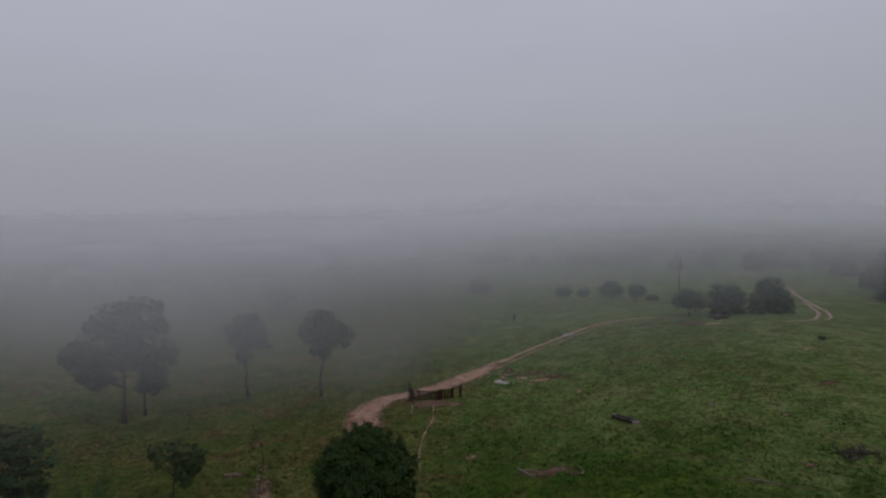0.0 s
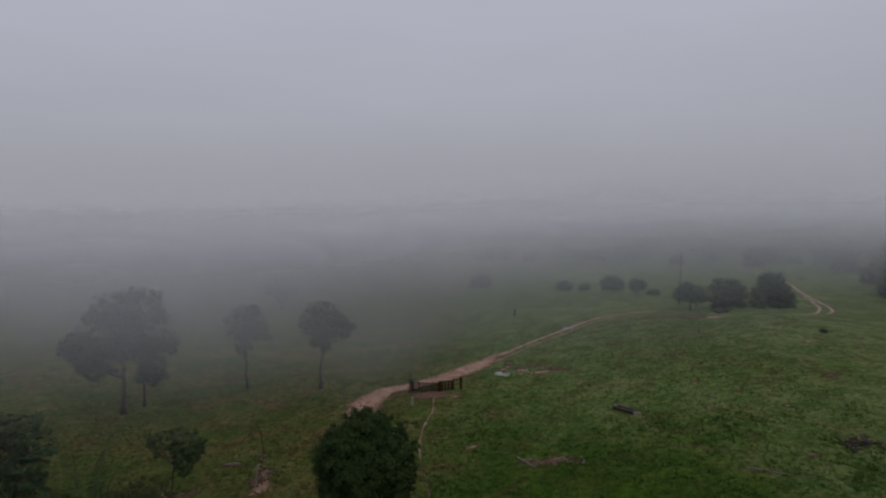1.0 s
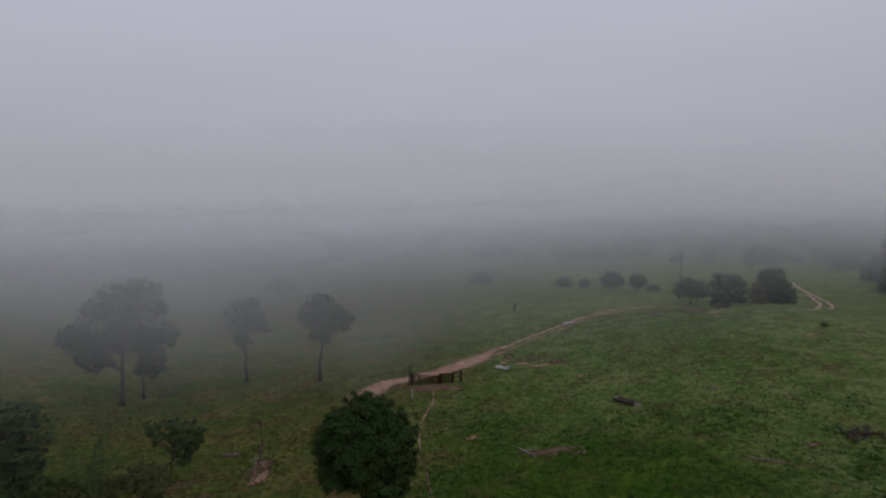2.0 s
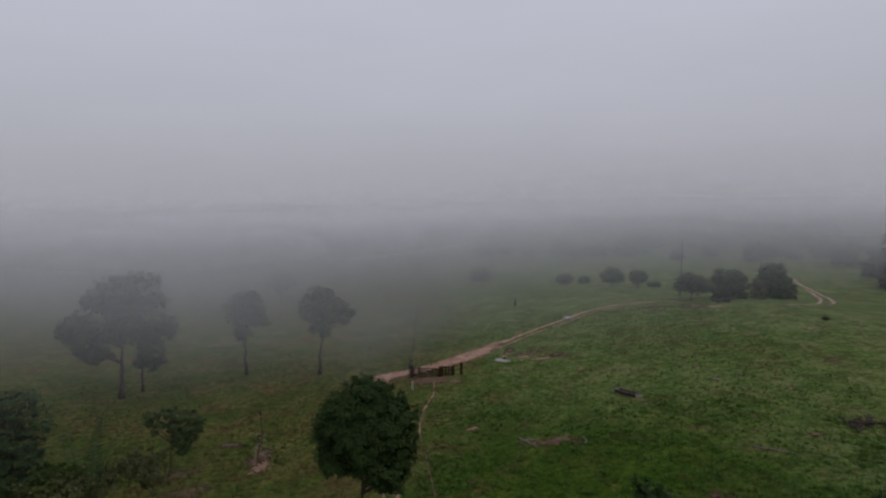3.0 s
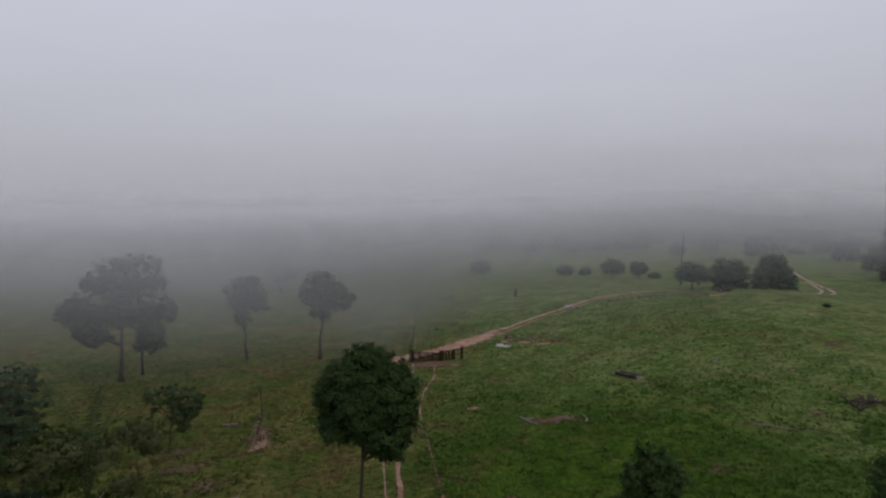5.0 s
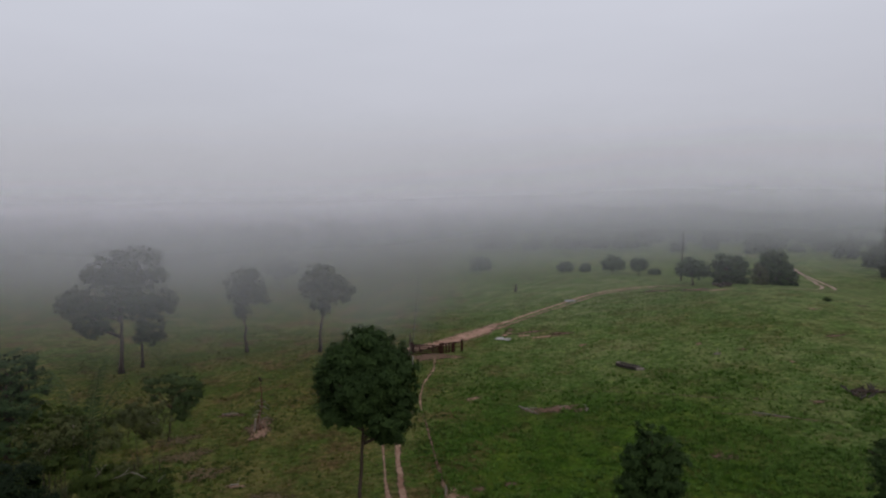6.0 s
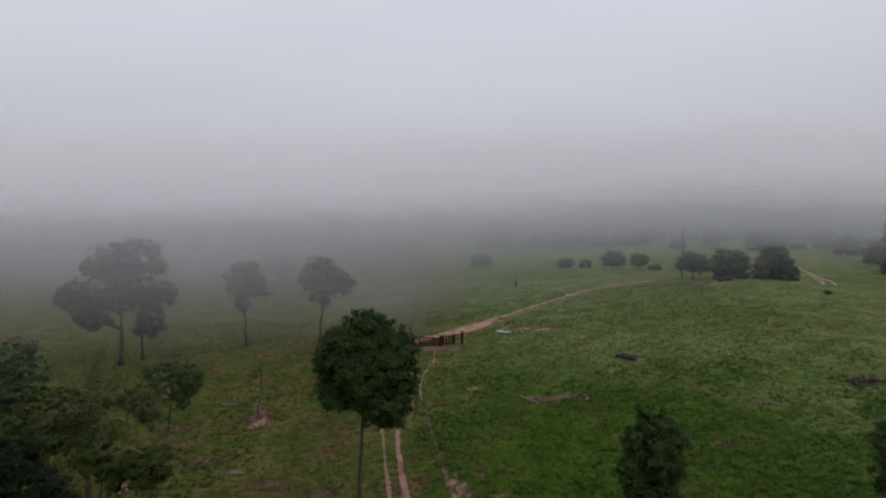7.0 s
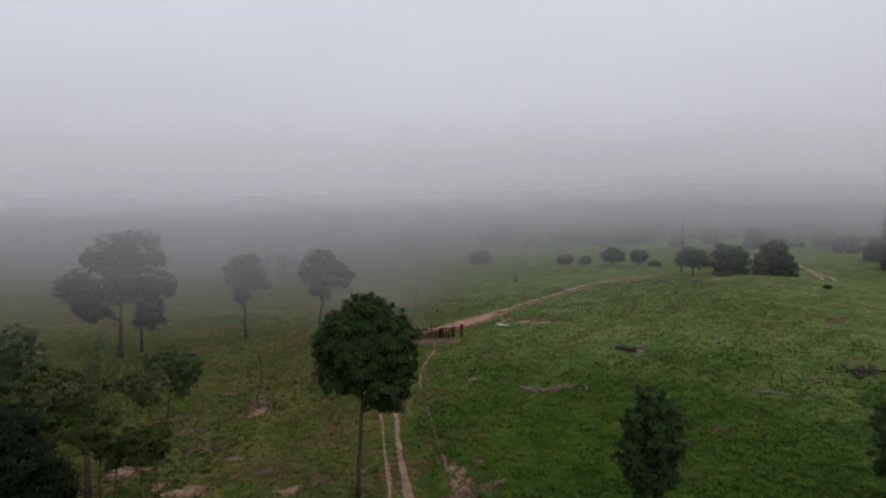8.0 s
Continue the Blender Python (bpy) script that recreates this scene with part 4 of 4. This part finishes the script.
FAR = [(109.5, 251.0, 8.0, 2.5, 10.5), (96.0, 250.0, 6.0, 1.5, 6.0), (122.0, 240.0, 9.0, 1.0, 11.0), (138.0, 258.0, 13.0, 3.0, 9.0), (162.0, 262.0, 8.0, 1.0, 11.0), (148.0, 224.0, 9.5, 1.0, 8.0), (135.0, 190.0, 9.0, 0.8, 9.0), (125.5, 168.0, 12.0, 0.8, 18.0), (152.0, 263.0, 7.0, 0.2, 3.0)]
for i, (x, y, w, z0, z1) in enumerate(FAR):
    tree(x, y, [(0, 0, z0 + 0.5 * (z1 - z0), 0.25, 0, 0)], dome_lobes(rng, w, z0 * 0.5, z1 * 0.82), LEAF_GREY_HAZED, "hazy tree in the distance beyond the rise", 80 + i, clump=0.95, per=28, size=0.4, fill=0.75, group="trees beyond the rise", flat=0.55)


def far_woods():
    """Belts of woodland, half lost in the fog."""
    r = np.random.default_rng(77)
    cs, rs, ns = [], [], []
    for x0, x1, y, h, k in ((18, 36, 318, 9, 8), (40, 105, 292, 9, 26), (105, 230, 345, 9, 30), (-420, 360, 455, 13, 120), (170, 300, 285, 9, 22)):
        for x in r.uniform(x0, x1, k):
            yy, w, hh = y + r.normal(0, 7), r.uniform(5, 10), h * r.uniform(0.4, 0.95)
            d = r.normal(0, 1, (22, 3))
            d /= np.linalg.norm(d, axis=1, keepdims=True)
            c = np.array([x, yy, float(land(x, yy)) + hh * 0.52]) + d * np.array([w / 2, w / 2, hh * 0.46])
            cs.append(c), rs.append(np.full(22, 1.3) * r.uniform(0.7, 1.3, 22)), ns.append(d)
    v, f = leaf_cloud(r, np.concatenate(cs), np.concatenate(rs), np.concatenate(ns), 16, 0.75)
    ob = new("woods", raw_mesh("woods", v, f, LEAF_GREY_HAZED))
    tagged(ob, "dark belt of distant woodland fading into fog", "woods", kind="stuff")


far_woods()


# ---- gate, fence, pole ----
def beam(a, b, w, h):
    """A sawn timber from a to b, w wide and h high, with eased edges."""
    a, b = Vector(a), Vector(b)
    d = (b - a).normalized()
    up = Vector((0, 0, 1)) if abs(d.z) < 0.9 else Vector((0, 1, 0))
    s = d.cross(up).normalized()
    u = s.cross(d)
    bm = bmesh.new()
    bmesh.ops.create_cube(bm, size=1)
    m = Matrix((( *(s * w), 0), (*(u * h), 0), (*(d * (b - a).length), 0), (0, 0, 0, 1))).transposed()
    m.translation = (a + b) / 2
    bm.transform(m)
    bmesh.ops.bevel(bm, geom=bm.edges[:], offset=min(w, h) * 0.15, segments=1, affect="EDGES")
    return bm


def round_post(name, x, y, high, rad, mat, label, category="post", group="", lean=(0, 0), seed=0):
    r = np.random.default_rng(seed)
    ob = thing(name, x, y, label, category, group)
    raw_part("shaft", *tube(bent(r, (0, 0, -0.4), (lean[0], lean[1], high), 5, rad * 0.3), [rad * (1.08 - 0.05 * i) for i in range(6)], 8), mat, ob, smooth=True)
    return ob


def build_gate():
    gate = thing("gate", -4.6, 88.6, "closed dark timber cattle gate of horizontal boards", "gate", turn=-9)
    for i in range(5):
        part("board", beam((0.05, 0, 0.22 + 0.29 * i), (3.95, 0, 0.22 + 0.29 * i), 0.05, 0.18), PLANK, gate)
    for x in (0.1, 0.98, 2.9, 3.9):
        part("upright", beam((x, 0.06, 0.12), (x, 0.06, 1.5), 0.18, 0.06), PLANK, gate)
    part("brace", beam((0.15, -0.05, 0.35), (3.85, -0.05, 1.35), 0.04, 0.10), PLANK, gate)
    for x in (-0.12, 4.12):
        part("gatepost", beam((x, 0, -0.4), (x, 0, 1.75), 0.3, 0.3), PLANK, gate)
    side = thing("timber_fence", -0.35, 88.1, "short dark timber panel of close-set uprights by the gate", "fence", turn=4)
    for i in range(4):
        part("upright", beam((0.16 + 0.44 * i, 0, 0.05), (0.16 + 0.44 * i, 0, 1.55), 0.2, 0.07), PLANK, side)
    for z in (0.35, 0.85, 1.35):
        part("board", beam((0.0, 0.06, z), (1.7, 0.06, z), 0.04, 0.13), PLANK, side)
    part("fence_post", beam((1.75, 0.02, -0.4), (1.75, 0.02, 1.65), 0.2, 0.2), PLANK, side)
    rail = thing("timber_fence", 1.45, 88.4, "single dark rail to a stout end post", "fence", turn=6)
    part("rail", beam((0.0, 0, 1.42), (1.05, 0, 1.46), 0.06, 0.10), PLANK, rail)
    part("rail", beam((0.0, 0, 0.75), (1.05, 0, 0.75), 0.06, 0.08), PLANK, rail)
    part("fence_post", beam((1.1, 0, -0.4), (1.1, 0, 1.8), 0.26, 0.26), PLANK, rail)


build_gate()
snag = thing("dead_tree", -5.1, 88.4, "tall crooked dead trunk standing beside the gate", "dead tree")
raw_part("trunk", *tube(bent(np.random.default_rng(2), (0, 0, -0.3), (0.1, 0, 3.3), 6, 0.08), [0.2, 0.17, 0.15, 0.14, 0.12, 0.1, 0.05], 7), BARK, snag, smooth=True)
raw_part("branch", *tube([(0.03, 0, 1.9), (0.35, 0, 2.4), (0.4, 0, 2.9)], [0.07, 0.05, 0.03], 6), BARK, snag)
round_post("stake", 0.0, 44.8, 0.85, 0.05, BARK_PALE, "short pale stake beside the muddy trail", seed=6, lean=(0.08, 0))
round_post("marker_post", -4.3, 82.6, 1.2, 0.11, WHITE_POST, "short whitewashed post in the grass", seed=4)

FENCE = [(-4.8 - 0.029 * (s - 90), s) for s in np.arange(93, 225, 5.5)]
for i, (x, y) in enumerate(FENCE):
    round_post("fence_post", float(x), float(y), 1.35, 0.055, BARK, "thin weathered wooden fence post", "fence post", "posts of the wire fence", seed=300 + i)
wire_fence = tagged(new("wire_fence"), "slack strands of wire between the fence posts", "wire")
for z in (0.45, 0.85, 1.3):
    raw_part("strand", *tube([(x + 0.07, y, float(land(x, y)) + z - (0.04 if i % 2 else 0)) for i, (x, y) in enumerate(FENCE)], [0.012] * len(FENCE), 4), WIRE, wire_fence)

pole = thing("utility_pole", 54.9, 141.0, "tall thin wooden utility pole behind the clump", "utility pole")
raw_part("pole", *tube([(0, 0, -0.5), (0.1, 0, 6), (0.35, 0, 12.3)], [0.19, 0.16, 0.12], 9), BARK, pole, smooth=True)

# ---- trough, logs, fallen branches, stump ----
trough = thing("cattle_trough", 22.55, 74.4, "grey hollowed log trough lying in the grass", "trough", turn=-50)
def trough_body():
    bm = bmesh.new()
    prof = [(-0.5, 0.0), (-0.56, 0.46), (-0.42, 0.5), (-0.32, 0.2), (0.32, 0.2), (0.42, 0.5), (0.56, 0.46), (0.5, 0.0)]
    rings = []
    for i in range(9):
        s = i / 8
        w = 1 + 0.06 * math.sin(5 * s + 1)
        rings.append([bm.verts.new((-1.4 + 2.8 * s, y * w * 0.9, z * 0.8 * (0.95 + 0.08 * math.cos(7 * s)))) for y, z in prof])
    for p, q in zip(rings, rings[1:]):
        for k in range(8):
            bm.faces.new((p[k], p[(k + 1) % 8], q[(k + 1) % 8], q[k]))
    bm.faces.new(rings[0][::-1])
    bm.faces.new(rings[-1])
    return bm
part("body", trough_body(), LOG, trough)
for y in (-0.5, 0.5):
    part("rim", beam((-1.42, 0.9 * y, 0.39), (1.42, 0.9 * y, 0.41), 0.13, 0.06), OLD_WOOD, trough, "worn grey rim")
for x in (-1.3, 1.3):
    part("end_board", beam((x, -0.32, 0.24), (x, 0.32, 0.24), 0.1, 0.30), OLD_WOOD, trough)
for a, b in (((1.5, -0.4, 0.1), (1.9, 0.4, 0.12)), ((-1.62, 0.1, 0.16), (-1.5, 0.7, 0.2))):
    part("foot_block", beam(a, b, 0.3, 0.28), BARK_PALE, trough, "pale timber offcut")


def log_at(x, y, length, rad, turn, mat, label, seed, z=0.0, group="", tilt=0.0):
    r = np.random.default_rng(seed)
    ob = thing("log", x, y, label, "log", group, turn, float(land(x, y)) + z)
    ob.matrix_basis = pose(x, y, float(land(x, y)) + z, 0, tilt, turn)
    raw_part("stem", *tube(bent(r, (-length / 2, 0, rad * 0.7), (length / 2, 0, rad * 0.8), 6, rad * 0.7), [rad * k for k in (1.0, 1.05, 0.95, 0.9, 0.85, 0.8, 0.6)], 8), mat, ob, smooth=True)
    for k in range(2):
        s = r.uniform(-0.3, 0.4) * length
        raw_part("branch_stub", *tube([(s, 0, rad), (s + 0.3, r.uniform(-0.6, 0.6), rad + r.uniform(0.2, 0.6))], [rad * 0.35, rad * 0.15], 6), mat, ob)
    return ob


heap = np.random.default_rng(21)
for i in range(18):
    log_at(41.1 + 0.19 * i, 61.2 + heap.normal(0, 0.8), heap.uniform(1.0, 2.4), heap.uniform(0.05, 0.13), heap.uniform(-90, 90), (LOG, BARK)[i % 2], "dark weathered log in a heap of felled timber", 400 + i, heap.uniform(0, 0.35), "heap of felled logs", heap.uniform(-15, 15))
for i, (x, y, ln, rad, turn) in enumerate(((8.6, 62.0, 3.0, 0.08, -58), (8.9, 62.6, 1.5, 0.05, 5), (12.3, 62.5, 1.3, 0.04, 30), (14.4, 61.0, 0.8, 0.08, 60), (30.9, 56.6, 3.6, 0.06, -28), (-23.6, 66.4, 1.8, 0.08, 10), (-17.2, 48.9, 0.7, 0.08, 20), (34.6, 76.8, 0.9, 0.1, 5))):
    log_at(x, y, ln, rad, turn, BARK_PALE, "bleached fallen branch lying in the grass", 430 + i, 0.05, "fallen branches")
stump = thing("dead_tree", -18.9, 61.6, "broken dead snag with bare pale branches on trampled soil", "dead tree")
rs = np.random.default_rng(8)
raw_part("trunk", *tube(bent(rs, (0, 0, -0.3), (0.15, 0, 5.2), 8, 0.12), [0.19, 0.16, 0.13, 0.11, 0.09, 0.08, 0.06, 0.05, 0.03], 8), RED_WOOD, stump, smooth=True)
raw_part("snag_tip", *tube([(0.15, 0, 5.0), (0.05, 0, 5.35), (-0.1, 0, 5.5)], [0.1, 0.13, 0.04], 6), BARK, stump)
for k in range(24):
    z = rs.uniform(0.2, 3.2)
    t = rs.uniform(0, 6.28)
    ln = rs.uniform(0.6, 1.6) * (1.2 - 0.2 * z)
    raw_part("branch", *tube([(0.03 * z, 0, z), (math.cos(t) * ln * 0.5, math.sin(t) * ln * 0.5, z + 0.1), (math.cos(t) * ln, math.sin(t) * ln, max(0.1, z - rs.uniform(0.1, 0.7)))], [0.045, 0.03, 0.012], 5), BARK_PALE if k % 3 else BARK, stump)
part("splinter", beam((-0.5, -0.3, 0), (-0.4, -0.2, 1.3), 0.09, 0.07), BARK_PALE, stump, "pale split stake")


for i in range(9):
    log_at(56.0 + 0.28 * i, 124.2 + heap.normal(0, 0.5), heap.uniform(1.4, 2.8), heap.uniform(0.14, 0.28), heap.uniform(-50, 50), (LOG, BARK)[i % 2], "dark log in a low brushwood pile", 470 + i, heap.uniform(0, 0.7), "brushwood pile by the clump")
tree(64.2, 102.0, [(0, 0, 0.5, 0.05, 0.05, 0)], round_lobes(rng, 1.1, 0.0, 0.6, 5), LEAF_MID, "small dark bush alone on the rise", 500, clump=0.25, per=30, size=0.1, category="bush", name="bush")
stub = thing("tree_stump", 16.6, 141.5, "tall broken tree stump in the far pasture", "stump")
raw_part("trunk", *tube([(0, 0, -0.3), (0.05, 0, 0.8), (0.15, 0, 1.9)], [0.32, 0.24, 0.16], 8), BARK, stub, smooth=True)
raw_part("branch_stub", *tube([(0.08, 0, 1.2), (0.5, 0, 1.6)], [0.1, 0.05], 6), BARK, stub)


# ---- grass and weeds ----
def blades(rng, xs, ys, size, per, wide):
    """Tufts of tapering blades that lean outwards."""
    k = len(xs)
    x, y = np.repeat(xs, per), np.repeat(ys, per)
    s = np.repeat(size, per) * rng.uniform(0.6, 1.2, k * per)
    t = rng.uniform(0, 2 * math.pi, k * per)
    ox, oy = np.cos(t), np.sin(t)
    bx, by = x + ox * s * 0.25, y + oy * s * 0.25
    z = land(bx, by) - 0.03
    w = s * wide
    lean = rng.uniform(0.3, 1.0, k * per)
    a = np.column_stack([bx - oy * w, by + ox * w, z])
    b = np.column_stack([bx + oy * w, by - ox * w, z])
    c = np.column_stack([bx + ox * s * lean, by + oy * s * lean, z + s * rng.uniform(0.6, 1.0, k * per)])
    verts = np.stack([a, b, c], 1).reshape(-1, 3)
    return verts, np.arange(3 * k * per).reshape(-1, 3)


def scatter(rng, count, x0, x1, y0, y1, power=1.6):
    """More tufts towards the near side."""
    ys = y0 + (y1 - y0) * rng.uniform(0, 1, count) ** power
    xs = rng.uniform(x0, x1, count)
    on_rut = (np.abs(xs + 3.3 + (ys - 44) * 0.1) < 1.6) & (ys < 66)
    return xs[~on_rut], ys[~on_rut]


rg = np.random.default_rng(99)
xs, ys = scatter(rg, 13000, -3, 50, 32, 125)
ob = new("grass", raw_mesh("grass", *blades(rg, xs, ys, rg.uniform(0.10, 0.34, len(xs)), 5, 0.22), BLADES))
tagged(ob, "lush knee-high green pasture grass in tufts", "grass", kind="stuff")
xs, ys = scatter(rg, 12000, -1, 48, 31, 72, 1.6)
keep = np.array([noise.noise(Vector((a * 0.16, b * 0.11, 2.5))) + 0.7 * noise.noise(Vector((a * 0.6, b * 0.4, 7.5))) + rg.normal(0, 0.22) > 0.02 + 0.004 * max(0.0, b - 45.0) for a, b in zip(xs, ys)])
xs, ys = xs[keep], ys[keep]
ob = new("grass", raw_mesh("grass", *blades(rg, xs, ys, rg.uniform(0.18, 0.46, len(xs)), 12, 0.13), BLADES))
tagged(ob, "tall rank green grass growing in clumps", "grass", kind="stuff")
xs, ys = scatter(rg, 12000, -55, 0, 34, 115)
ob = new("grass", raw_mesh("grass", *blades(rg, xs, ys, rg.uniform(0.10, 0.30, len(xs)), 5, 0.22), BLADES_DRY))
tagged(ob, "short grazed brownish grass in tufts", "grass", kind="stuff")
xs, ys = scatter(rg, 8000, -50, 40, 34, 78, 1.3)
keep = np.array([noise.noise(Vector((a * 0.09, b * 0.09, 0.5))) + 0.5 * noise.noise(Vector((a * 0.4, b * 0.4, 3.5))) + rg.normal(0, 0.15) > (0.05 if a < 0 else 0.24) for a, b in zip(xs, ys)])
xs, ys = xs[keep], ys[keep]
v, f = leaf_cloud(rg, np.column_stack([xs, ys, land(xs, ys) + 0.06]), 0.05 + 0.27 * rg.uniform(0, 1, len(xs)) ** 2.5, np.tile((0, 0, 1.0), (len(xs), 1)), 22, 0.10)
ob = new("weeds", raw_mesh("weeds", v, f, WEED))
tagged(ob, "low weeds and rank tufts dotted over the pasture", "weeds", kind="stuff")

# ---- drifting fog ----
SLICES = [38, 52, 66, 76, 87, 101, 119, 141, 167, 200, 246, 310, 400, 520]
DRIFTS = {66: [(-36.0, 16.5, 14.0, 4.0, 0.022)], 76: [(-11.0, 6.0, 6.0, 4.5, 0.010), (-40.0, 16.5, 14.0, 4.0, 0.030)], 87: [(-10.0, 5.5, 6.0, 4.5, 0.012)], 101: [(-8.0, 6.0, 9.0, 5.0, 0.014)], 119: [(-6.0, 6.0, 14.0, 6.0, 0.008)]}  # x, z, half sizes, density
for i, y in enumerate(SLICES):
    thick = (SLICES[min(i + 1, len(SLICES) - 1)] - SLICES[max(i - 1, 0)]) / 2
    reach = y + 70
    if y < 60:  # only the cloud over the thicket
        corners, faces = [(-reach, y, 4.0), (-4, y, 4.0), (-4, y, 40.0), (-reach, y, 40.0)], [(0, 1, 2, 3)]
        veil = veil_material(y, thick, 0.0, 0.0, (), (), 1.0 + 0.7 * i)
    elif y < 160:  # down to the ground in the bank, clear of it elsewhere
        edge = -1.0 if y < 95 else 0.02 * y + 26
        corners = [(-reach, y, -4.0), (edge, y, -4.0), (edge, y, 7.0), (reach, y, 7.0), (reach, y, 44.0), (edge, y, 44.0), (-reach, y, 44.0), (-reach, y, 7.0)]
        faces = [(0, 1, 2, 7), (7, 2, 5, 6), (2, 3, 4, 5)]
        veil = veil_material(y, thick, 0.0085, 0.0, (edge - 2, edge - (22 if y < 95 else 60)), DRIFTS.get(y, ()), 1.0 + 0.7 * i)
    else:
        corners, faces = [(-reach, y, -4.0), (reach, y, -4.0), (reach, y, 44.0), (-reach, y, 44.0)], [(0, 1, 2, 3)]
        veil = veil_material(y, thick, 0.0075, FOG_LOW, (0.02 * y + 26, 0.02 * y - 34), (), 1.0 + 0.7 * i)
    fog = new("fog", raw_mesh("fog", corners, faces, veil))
    tagged(fog, "thin drifting bank of grey morning fog", "fog", kind="stuff")
# An emissive sheet: the far fog's brightness is painted on, no lamp there.
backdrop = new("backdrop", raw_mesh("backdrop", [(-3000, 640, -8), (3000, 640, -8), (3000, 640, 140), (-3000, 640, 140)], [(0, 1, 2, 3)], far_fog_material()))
tagged(backdrop, "glowing painted backdrop of far pale fog that closes the horizon", "fog bank", kind="structure")
